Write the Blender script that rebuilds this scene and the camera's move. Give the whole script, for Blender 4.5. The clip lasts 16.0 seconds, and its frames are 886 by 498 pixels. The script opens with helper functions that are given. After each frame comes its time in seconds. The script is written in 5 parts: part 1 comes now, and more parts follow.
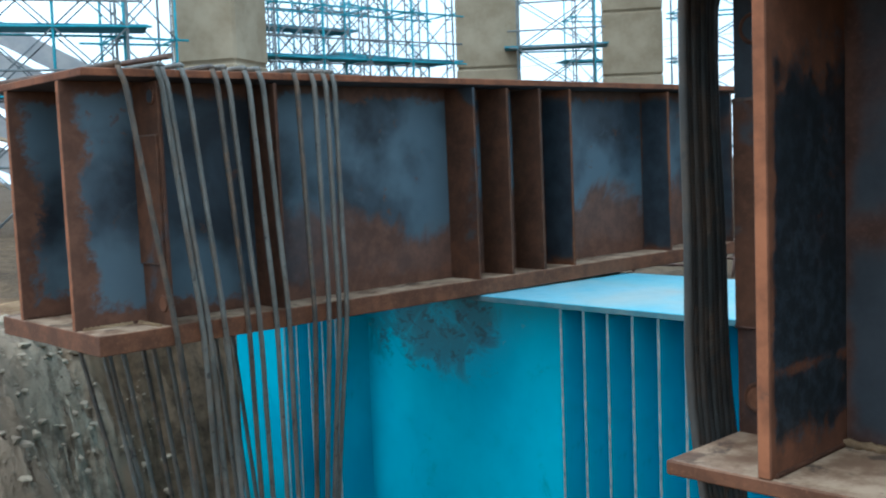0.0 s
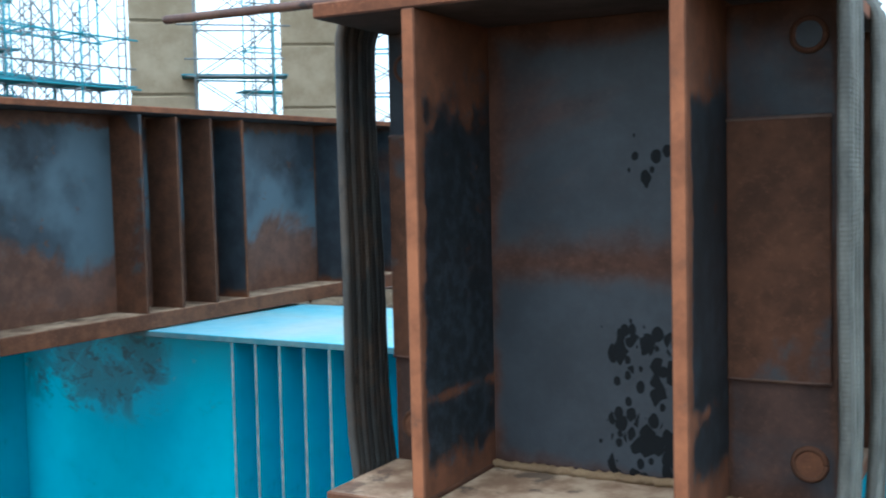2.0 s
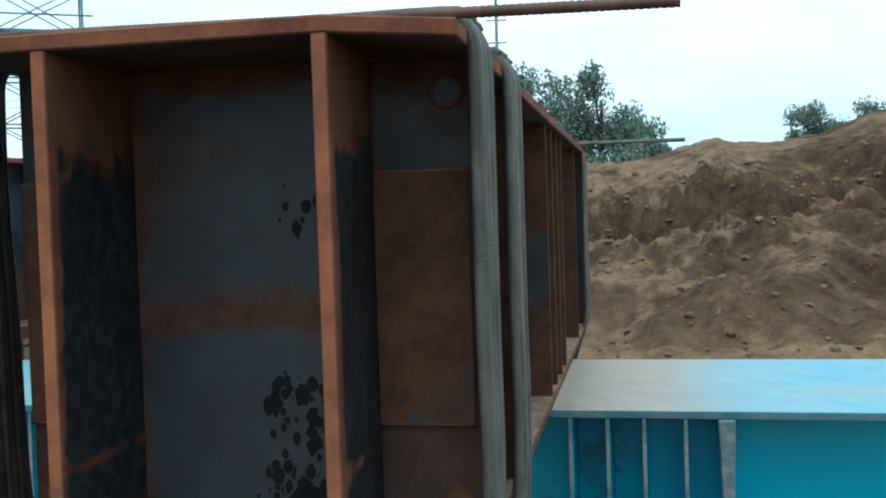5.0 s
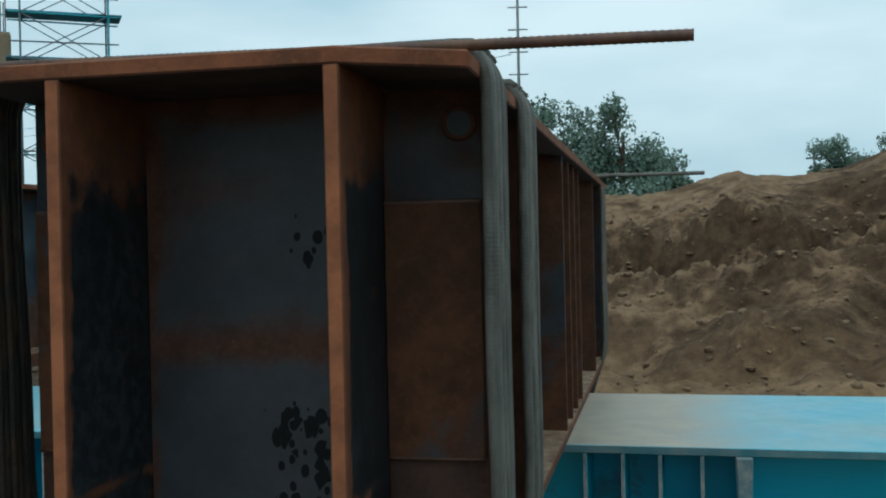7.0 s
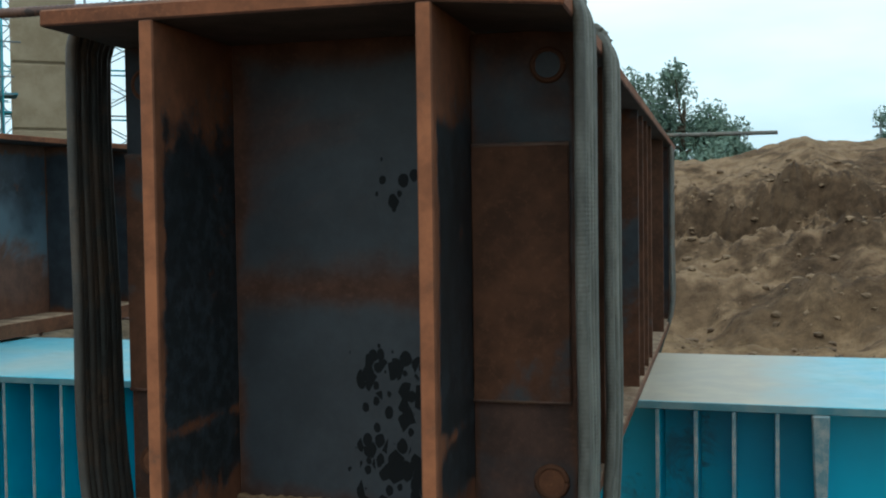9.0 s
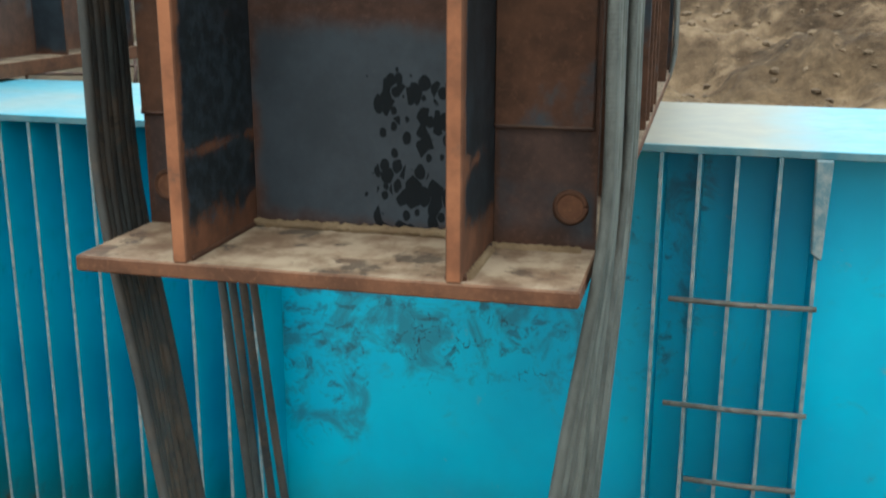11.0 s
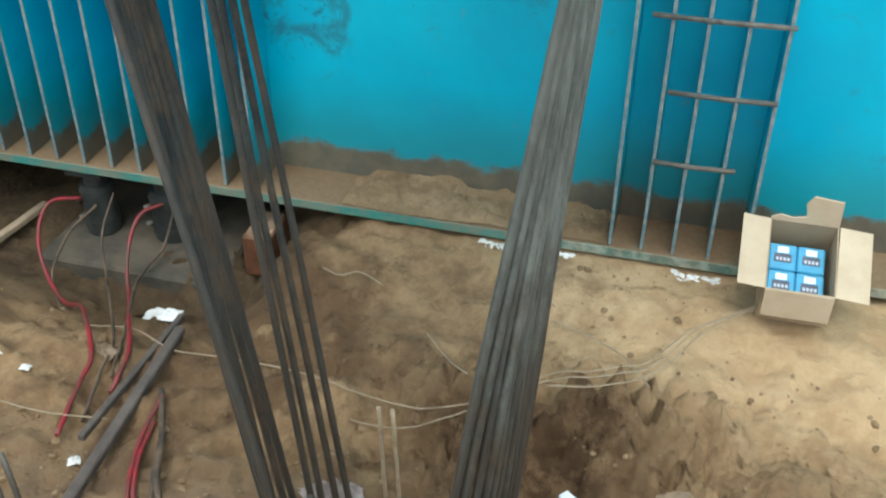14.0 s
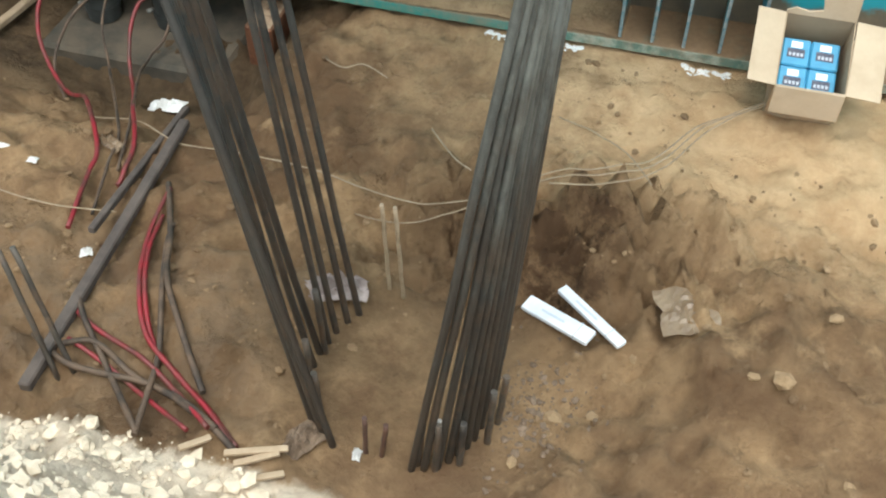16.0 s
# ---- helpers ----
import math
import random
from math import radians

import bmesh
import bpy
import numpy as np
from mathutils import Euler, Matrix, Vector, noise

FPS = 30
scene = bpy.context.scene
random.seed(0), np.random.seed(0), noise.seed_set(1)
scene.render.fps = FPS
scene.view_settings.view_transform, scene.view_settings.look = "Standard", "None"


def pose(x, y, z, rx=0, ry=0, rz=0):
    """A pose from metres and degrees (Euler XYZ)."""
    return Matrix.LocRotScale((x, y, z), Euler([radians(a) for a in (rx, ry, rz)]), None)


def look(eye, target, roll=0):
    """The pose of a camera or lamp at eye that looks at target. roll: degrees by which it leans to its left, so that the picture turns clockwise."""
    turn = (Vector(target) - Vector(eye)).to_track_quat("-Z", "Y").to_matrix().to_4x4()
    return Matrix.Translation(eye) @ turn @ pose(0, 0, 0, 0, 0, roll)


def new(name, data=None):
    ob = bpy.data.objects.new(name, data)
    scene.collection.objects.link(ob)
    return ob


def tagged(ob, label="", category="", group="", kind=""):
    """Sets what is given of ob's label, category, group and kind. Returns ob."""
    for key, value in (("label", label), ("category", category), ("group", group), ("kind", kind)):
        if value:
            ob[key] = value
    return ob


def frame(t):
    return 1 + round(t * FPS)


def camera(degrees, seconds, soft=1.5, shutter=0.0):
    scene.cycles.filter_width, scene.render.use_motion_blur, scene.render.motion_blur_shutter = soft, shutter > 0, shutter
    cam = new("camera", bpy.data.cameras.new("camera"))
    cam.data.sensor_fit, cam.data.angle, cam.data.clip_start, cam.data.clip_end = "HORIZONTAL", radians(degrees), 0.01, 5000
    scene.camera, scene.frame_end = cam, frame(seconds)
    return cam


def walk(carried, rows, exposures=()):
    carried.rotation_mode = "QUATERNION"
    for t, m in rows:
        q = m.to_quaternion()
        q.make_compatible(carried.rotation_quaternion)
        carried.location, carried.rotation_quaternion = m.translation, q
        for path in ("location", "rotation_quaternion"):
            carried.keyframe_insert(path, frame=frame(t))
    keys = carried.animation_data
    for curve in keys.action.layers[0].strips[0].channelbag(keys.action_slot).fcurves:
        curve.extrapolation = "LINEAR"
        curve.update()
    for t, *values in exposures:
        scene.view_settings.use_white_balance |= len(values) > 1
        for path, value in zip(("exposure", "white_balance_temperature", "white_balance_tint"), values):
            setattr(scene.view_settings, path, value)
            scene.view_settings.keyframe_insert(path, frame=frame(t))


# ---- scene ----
cam = camera(45.8, 16.0, soft=2.0, shutter=0.3)
PATH = [
    (0, (0.579, 0.024, 3.594), (-0.894, 1.368, 3.44), -2.0),
    (0.5, (0.591, 0.016, 3.598), (-0.806, 1.442, 3.492), -1.7),
    (1, (0.611, 0.015, 3.597), (-0.667, 1.55, 3.496), -1.3),
    (1.5, (0.603, 0.05, 3.593), (-0.539, 1.688, 3.47), -1.0),
    (2, (0.615, 0.063, 3.597), (-0.393, 1.787, 3.485), -1.2),
    (2.5, (0.623, 0.072, 3.597), (-0.235, 1.874, 3.467), -0.9),
    (3, (0.634, 0.076, 3.601), (-0.092, 1.934, 3.463), -1.0),
    (3.5, (0.638, 0.085, 3.606), (0.033, 1.987, 3.471), -1.0),
    (4, (0.648, 0.1, 3.605), (0.144, 2.032, 3.496), -0.8),
    (4.2, (0.639, 0.092, 3.616), (0.18, 2.036, 3.515), -1.0),
    (6.3, (0.672, 0.126, 3.64), (0.237, 2.078, 3.644), -2.2),
    (6.5, (0.67, 0.123, 3.637), (0.227, 2.073, 3.647), -2.0),
    (7, (0.666, 0.123, 3.638), (0.196, 2.067, 3.632), -1.2),
    (7.5, (0.653, 0.12, 3.637), (0.128, 2.049, 3.603), -0.9),
    (8, (0.633, 0.113, 3.629), (0.078, 2.034, 3.591), -0.7),
    (8.2, (0.629, 0.108, 3.625), (0.062, 2.025, 3.589), -0.8),
    (10.3, (0.527, 0.109, 3.52), (-0.04, 2.003, 3.219), -1.3),
    (10.5, (0.519, 0.115, 3.519), (-0.039, 1.999, 3.152), -0.8),
    (11, (0.514, 0.114, 3.496), (-0.013, 1.975, 2.986), 0.2),
    (11.5, (0.504, 0.133, 3.475), (0.001, 1.953, 2.814), 0.8),
    (12, (0.5, 0.134, 3.462), (0.002, 1.911, 2.691), 1.0),
    (12.5, (0.498, 0.14, 3.449), (0.026, 1.88, 2.583), 1.4),
    (13, (0.498, 0.149, 3.439), (0.042, 1.839, 2.473), 1.4),
    (13.5, (0.493, 0.162, 3.44), (0.056, 1.799, 2.379), 0.9),
    (14, (0.493, 0.172, 3.436), (0.081, 1.752, 2.282), 0.6),
    (14.5, (0.487, 0.183, 3.432), (0.109, 1.7, 2.184), 1.3),
    (15, (0.486, 0.184, 3.44), (0.082, 1.621, 2.108), 0.1),
    (15.5, (0.506, 0.202, 3.452), (0.118, 1.571, 2.047), 0.2),
    (16, (0.519, 0.22, 3.477), (0.156, 1.531, 2.01), 0.4),
]
EXPOSURES = [(0, 0.40, 5500, 5), (1.0, 0.50, 5500, 5), (2.0, 0.74, 5550, 6), (3.0, 0.72, 5600, 5), (4.2, 0.58, 5700, 5), (6.0, -0.72, 5900, -2), (8.2, -0.66, 5950, -1),
             (10.0, 0.46, 6250, 2), (12.0, 0.66, 6200, 2), (13.0, 0.86, 6200, 2), (14.0, 0.90, 6200, 4), (16, 0.98, 6550, 8)]
walk(cam, [(t, look(eye, target, roll)) for t, eye, target, roll in PATH], EXPOSURES)

# ---- world and light: overcast sky ----
world = bpy.data.worlds.new("overcast_sky")
scene.world = world
world.use_nodes = True
wn, wl = world.node_tree.nodes, world.node_tree.links
sky = wn.new("ShaderNodeTexSky")
sky.sky_type, sky.sun_disc = "NISHITA", False
sky.sun_elevation, sky.sun_rotation = radians(66), radians(183)
sky.air_density, sky.dust_density, sky.ozone_density = 1.0, 4.0, 1.0
cloud = wn.new("ShaderNodeTexNoise")
cloud.inputs["Scale"].default_value, cloud.inputs["Detail"].default_value = 2.2, 5
cmap = wn.new("ShaderNodeMapping")
cmap.inputs["Scale"].default_value = (1, 1, 3.2)
ctc = wn.new("ShaderNodeTexCoord")
wl.new(ctc.outputs["Generated"], cmap.inputs[0])
wl.new(cmap.outputs[0], cloud.inputs["Vector"])
cramp = wn.new("ShaderNodeValToRGB")
cramp.color_ramp.elements[0].position, cramp.color_ramp.elements[0].color = 0.36, (6.2, 7.9, 8.8, 1)
cramp.color_ramp.elements[1].position, cramp.color_ramp.elements[1].color = 0.62, (9.4, 10.4, 10.9, 1)
wl.new(cloud.outputs[0], cramp.inputs[0])
cmix = wn.new("ShaderNodeMix")
cmix.data_type = "RGBA"
cmix.inputs["Factor"].default_value = 0.85
wl.new(sky.outputs[0], cmix.inputs["A"])
wl.new(cramp.outputs[0], cmix.inputs["B"])
wl.new(cmix.outputs["Result"], wn["Background"].inputs["Color"])
wn["Background"].inputs["Strength"].default_value = 0.15
sun = new("sun", bpy.data.lights.new("sun", "SUN"))
sun.data.energy, sun.data.angle, sun.data.color = 1.25, radians(45), (1.0, 0.96, 0.9)
sun.matrix_world = look((0, 0, 20), (0.3, 4.6, 9.5))


# ---- materials ----
class Nodes:
    """A small builder of node materials."""

    def __init__(self, name):
        self.mat = bpy.data.materials.new(name)
        self.mat.use_nodes = True
        self.t = self.mat.node_tree
        self.bsdf = self.t.nodes["Principled BSDF"]
        self.tc = self.t.nodes.new("ShaderNodeTexCoord")

    def set(self, node, key, value):
        if hasattr(value, "is_output"):
            self.t.links.new(value, node.inputs[key])
        else:
            node.inputs[key].default_value = value

    def math(self, op, a, b=0.0, clamp=False):
        n = self.t.nodes.new("ShaderNodeMath")
        n.operation, n.use_clamp = op, clamp
        self.set(n, 0, a), self.set(n, 1, b)
        return n.outputs[0]

    def noise(self, scale, detail=4, rough=0.55, coord="Object", stretch=(1, 1, 1), shift=(0, 0, 0), warp=0.0):
        m = self.t.nodes.new("ShaderNodeMapping")
        m.inputs["Scale"].default_value, m.inputs["Location"].default_value = stretch, shift
        self.t.links.new(self.tc.outputs[coord], m.inputs[0])
        n = self.t.nodes.new("ShaderNodeTexNoise")
        n.inputs["Scale"].default_value, n.inputs["Detail"].default_value = scale, detail
        n.inputs["Roughness"].default_value, n.inputs["Distortion"].default_value = rough, warp
        self.t.links.new(m.outputs[0], n.inputs["Vector"])
        return n.outputs[0]

    def ramp(self, fac, lo, hi, a=0.0, b=1.0):
        n = self.t.nodes.new("ShaderNodeMapRange")
        n.interpolation_type = "SMOOTHSTEP"
        self.set(n, 0, fac)
        for i, v in ((1, lo), (2, hi), (3, a), (4, b)):
            self.set(n, i, v)
        return n.outputs[0]

    def mix(self, fac, a, b):
        n = self.t.nodes.new("ShaderNodeMix")
        n.data_type = "RGBA"
        for key, v in (("Factor", fac), ("A", a), ("B", b)):
            if isinstance(v, tuple) and len(v) == 3:
                v = (*v, 1)
            self.set(n, key, v)
        return n.outputs["Result"]

    def axis(self, coord, i):
        n = self.t.nodes.new("ShaderNodeSeparateXYZ")
        self.t.links.new(self.tc.outputs[coord], n.inputs[0])
        return n.outputs[i]

    def up(self):
        g = self.t.nodes.new("ShaderNodeNewGeometry")
        n = self.t.nodes.new("ShaderNodeSeparateXYZ")
        self.t.links.new(g.outputs["Normal"], n.inputs[0])
        return n.outputs[2]

    def place(self, i):
        g = self.t.nodes.new("ShaderNodeNewGeometry")
        n = self.t.nodes.new("ShaderNodeSeparateXYZ")
        self.t.links.new(g.outputs["Position"], n.inputs[0])
        return n.outputs[i]

    def rand(self):
        return self.t.nodes.new("ShaderNodeObjectInfo").outputs["Random"]

    def bump(self, height, strength, dist=0.01):
        n = self.t.nodes.new("ShaderNodeBump")
        n.inputs["Strength"].default_value, n.inputs["Distance"].default_value = strength, dist
        self.t.links.new(height, n.inputs["Height"])
        self.t.links.new(n.outputs[0], self.bsdf.inputs["Normal"])

    def done(self, color, rough, metal=0.0, **more):
        if isinstance(color, tuple) and len(color) == 3:
            color = (*color, 1)
        self.set(self.bsdf, "Base Color", color)
        self.set(self.bsdf, "Roughness", rough)
        self.set(self.bsdf, "Metallic", metal)
        for k, v in more.items():
            self.set(self.bsdf, k.replace("_", " "), v)
        return self.mat


def rusty_steel(name, u=None, v=None, scale_amount=0.5, band=False, spots=False, rust=(0.20, 0.070, 0.026), dust=0.0, seed=0, under=False):
    """Hot-rolled plate: blue-grey mill scale that has given way to rust, most along the welds at its borders."""
    n = Nodes(name)
    sh = (seed * 3.7, seed * 1.3, seed * 2.1)
    big = n.noise(1.7, 5, 0.6, shift=sh, warp=0.6)
    mid = n.noise(9, 6, 0.65, shift=sh)
    fine = n.noise(70, 5, 0.7, shift=sh)
    rust = tuple(c * 0.84 for c in rust)
    rust_c = n.mix(n.ramp(mid, 0.35, 0.7), tuple(c * 0.5 for c in rust), rust)
    rust_c = n.mix(n.ramp(fine, 0.5, 0.75, 0, 0.5), rust_c, (rust[0] * 1.5, rust[1] * 1.6, rust[2] * 1.7))
    grey = n.mix(n.ramp(mid, 0.3, 0.75), (0.016, 0.021, 0.027), (0.035, 0.044, 0.054))
    grey = n.mix(n.ramp(fine, 0.5, 0.8, 0, 0.25), grey, (0.07, 0.055, 0.045))
    if u is not None:
        gu, gv = n.axis("Generated", u), n.axis("Generated", v)
        eu = n.math("MINIMUM", gu, n.math("SUBTRACT", 1.0, gu))
        ev = n.math("MINIMUM", gv, n.math("SUBTRACT", 1.0, gv))
        edge = n.math("MINIMUM", eu, n.math("MULTIPLY", ev, 1.3))
        if band:
            mid_d = n.math("ABSOLUTE", n.math("SUBTRACT", gv, 0.47))
            edge = n.math("MINIMUM", edge, n.math("SUBTRACT", mid_d, 0.01))
        edge = n.math("ADD", edge, n.math("MULTIPLY", n.math("SUBTRACT", big, 0.5), 0.22))
        edge = n.math("ADD", edge, n.math("MULTIPLY", n.math("SUBTRACT", mid, 0.5), 0.10))
        keep = n.ramp(edge, 0.0, 0.07)
        keep = n.math("MULTIPLY", keep, n.ramp(big, 0.62 - scale_amount * 0.5, 0.78 - scale_amount * 0.5, 0.25, 1.0))
    else:
        keep = n.ramp(n.math("ADD", big, n.math("MULTIPLY", mid, 0.3)), 0.95 - scale_amount * 0.5, 1.05 - scale_amount * 0.5)
    blot = None
    if spots:
        grey = n.mix(0.35, grey, (0.038, 0.042, 0.048))
    col = n.mix(keep, rust_c, grey)
    if spots:
        cells = n.t.nodes.new("ShaderNodeTexVoronoi")
        cells.inputs["Scale"].default_value = 29
        wob = n.t.nodes.new("ShaderNodeMapping")
        wob.inputs["Scale"].default_value = (1.25, 0.0, 0.9)
        wob.inputs["Location"].default_value = (3.37, 0.0, 1.71)
        n.t.links.new(n.tc.outputs["Object"], wob.inputs[0])
        n.t.links.new(wob.outputs[0], cells.inputs["Vector"])
        sep = n.t.nodes.new("ShaderNodeSeparateColor")
        n.t.links.new(cells.outputs["Color"], sep.inputs[0])
        size = n.math("MULTIPLY", n.math("POWER", sep.outputs[0], 0.6), 0.82)
        wavy = n.math("ADD", cells.outputs["Distance"], n.math("MULTIPLY", n.math("SUBTRACT", n.noise(60, 3), 0.5), 0.25))
        gx, gz = n.axis("Generated", 0), n.axis("Generated", 2)
        lower = n.math("MULTIPLY", n.ramp(gx, 0.42, 0.62), n.ramp(gz, 0.40, 0.27))
        upper = n.math("MULTIPLY", n.math("MULTIPLY", n.ramp(gx, 0.52, 0.7), n.ramp(gx, 0.98, 0.82)), n.math("MULTIPLY", n.ramp(gz, 0.58, 0.66), n.ramp(gz, 0.8, 0.7)))
        zone = n.math("MAXIMUM", lower, n.math("MULTIPLY", upper, 0.52))
        blot = n.ramp(n.math("SUBTRACT", n.math("MULTIPLY", size, n.ramp(zone, 0.1, 0.8)), wavy), -0.02, 0.04)
        col = n.mix(n.math("MULTIPLY", blot, 0.85), col, (0.005, 0.0055, 0.006))
    # Faces that look down are mixed towards dark grey.
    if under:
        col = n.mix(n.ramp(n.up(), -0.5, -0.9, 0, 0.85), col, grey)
    if dust:
        d = n.math("MULTIPLY", n.ramp(n.up(), 0.6, 0.95), n.ramp(n.noise(5, 6, 0.7, shift=sh), 0.25, 0.55, 0.35, 1.0))
        dcol = n.mix(n.ramp(mid, 0.35, 0.65), (0.19, 0.115, 0.068), (0.42, 0.32, 0.22))
        oil = n.ramp(n.noise(5.5, 8, 0.74, shift=(9, 2, 4)), 0.53, 0.60)
        dcol = n.mix(n.math("MULTIPLY", oil, 0.8), dcol, (0.05, 0.04, 0.03))
        col = n.mix(n.math("MULTIPLY", d, dust), col, dcol)
    n.bump(n.math("ADD", n.math("MULTIPLY", mid, 0.6), n.math("MULTIPLY", fine, 0.4)), 0.25, 0.004)
    gloss = n.ramp(keep, 0, 1, 0.8, 0.5)
    if blot is not None:
        return n.done(col, gloss, 0.0, Specular_IOR_Level=n.ramp(blot, 0, 1, 0.35, 0.08))
    return n.done(col, gloss, 0.0, Specular_IOR_Level=0.35)


def web_steel(name, rust, low_rust, seed, sheen=1.0, blotched=False):
    """A long web: dark mill scale, with rust creeping in from its end, its welds and its lower part."""
    n = Nodes(name)
    sh = (seed * 3.7, seed * 1.3, seed * 2.1)
    big, mid, fine = n.noise(2.2, 5, 0.6, shift=sh, warp=0.5), n.noise(11, 6, 0.65, shift=sh), n.noise(75, 5, 0.7, shift=sh)
    y, z = n.axis("Object", 1), n.axis("Object", 2)
    d = n.math("MINIMUM", n.math("MULTIPLY", y, 3.0 if blotched else 1.0), n.math("MINIMUM", n.math("SUBTRACT", z, 2.915), n.math("MULTIPLY", n.math("SUBTRACT", 3.983, z), 0.5 if blotched else 1.5)))
    if blotched:
        d = n.math("MINIMUM", d, n.math("ADD", n.math("MULTIPLY", n.math("ABSOLUTE", n.math("SUBTRACT", z, 3.14)), 1.6), 0.065))
    d = n.math("ADD", d, n.math("MULTIPLY", n.math("SUBTRACT", big, 0.5), 0.28))
    d = n.math("ADD", d, n.math("MULTIPLY", n.math("SUBTRACT", n.noise(16, 7, 0.75, shift=sh), 0.5), 0.22))
    keep = n.ramp(d, 0.06, 0.12)
    lower = n.ramp(n.math("ADD", z, n.math("MULTIPLY", n.math("SUBTRACT", big, 0.5), 0.9)), 3.38, 3.22, 0, low_rust)
    lower = n.math("MULTIPLY", lower, n.ramp(y, 0.9, 1.4))
    keep = n.math("MULTIPLY", keep, n.math("SUBTRACT", 1.0, lower))
    keep = n.math("MULTIPLY", keep, n.ramp(n.noise(5, 7, 0.75, shift=(seed, 5, 2)), 0.60, 0.66, 1.0, 0.35))
    rust_c = n.mix(n.ramp(mid, 0.35, 0.7), tuple(c * 0.6 for c in rust), rust)
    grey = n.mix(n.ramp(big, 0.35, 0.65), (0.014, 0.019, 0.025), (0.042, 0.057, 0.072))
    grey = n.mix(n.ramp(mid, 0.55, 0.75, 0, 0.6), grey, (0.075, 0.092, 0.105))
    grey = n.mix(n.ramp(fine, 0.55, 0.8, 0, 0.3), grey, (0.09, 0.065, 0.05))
    # Pale blue patches paint the sky's sheen on the mill scale into the colour.
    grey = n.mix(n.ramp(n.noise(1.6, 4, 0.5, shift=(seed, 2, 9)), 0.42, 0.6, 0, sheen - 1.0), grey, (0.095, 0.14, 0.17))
    if blotched:
        grey = n.mix(n.ramp(n.noise(24, 6, 0.7, shift=sh), 0.42, 0.62, 0.9, 0.45), grey, (0.007, 0.009, 0.010))
    col = n.mix(keep, rust_c, grey)
    # the flame-cut end has rusted orange
    cut = n.t.nodes.new("ShaderNodeSeparateXYZ")
    n.t.links.new(n.tc.outputs["Normal"], cut.inputs[0])
    fresh = n.mix(n.ramp(mid, 0.3, 0.7), (0.17, 0.060, 0.026), (0.31, 0.112, 0.048))
    fresh = n.mix(n.ramp(n.noise(7, 6, 0.7, shift=(2, 9, 4)), 0.56, 0.68, 0, 0.6), fresh, (0.085, 0.045, 0.030))
    col = n.mix(n.ramp(cut.outputs[1], -0.8, -0.95), col, fresh)
    n.bump(n.math("ADD", n.math("MULTIPLY", mid, 0.6), n.math("MULTIPLY", fine, 0.4)), 0.2, 0.004)
    return n.done(col, n.ramp(keep, 0, 1, 0.8, 0.5), Specular_IOR_Level=0.35)


M_WEB = web_steel("rolled_steel_web", (0.17, 0.066, 0.032), 0.15, 1, blotched=True)
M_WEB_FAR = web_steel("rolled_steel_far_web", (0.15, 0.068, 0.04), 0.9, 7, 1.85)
M_STIFF = rusty_steel("rolled_steel_stiffener", 0, 2, 0.40, rust=(0.105, 0.044, 0.024), seed=2)
M_STIFF_DARK = rusty_steel("dark_steel_stiffener", 0, 2, 0.9, seed=3)
M_STIFF_RUST = rusty_steel("rust_brown_stiffener", None, None, 0.42, rust=(0.115, 0.046, 0.022), seed=4)
M_DIA = rusty_steel("rolled_steel_diaphragm", 0, 2, 0.75, band=True, spots=True, rust=(0.10, 0.043, 0.026), seed=5)
M_FLANGE = rusty_steel("rusty_flange_with_dust", None, None, 0.12, rust=(0.20, 0.078, 0.036), dust=0.85, seed=6)
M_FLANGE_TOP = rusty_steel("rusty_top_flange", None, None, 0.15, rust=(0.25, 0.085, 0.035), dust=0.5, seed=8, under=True)


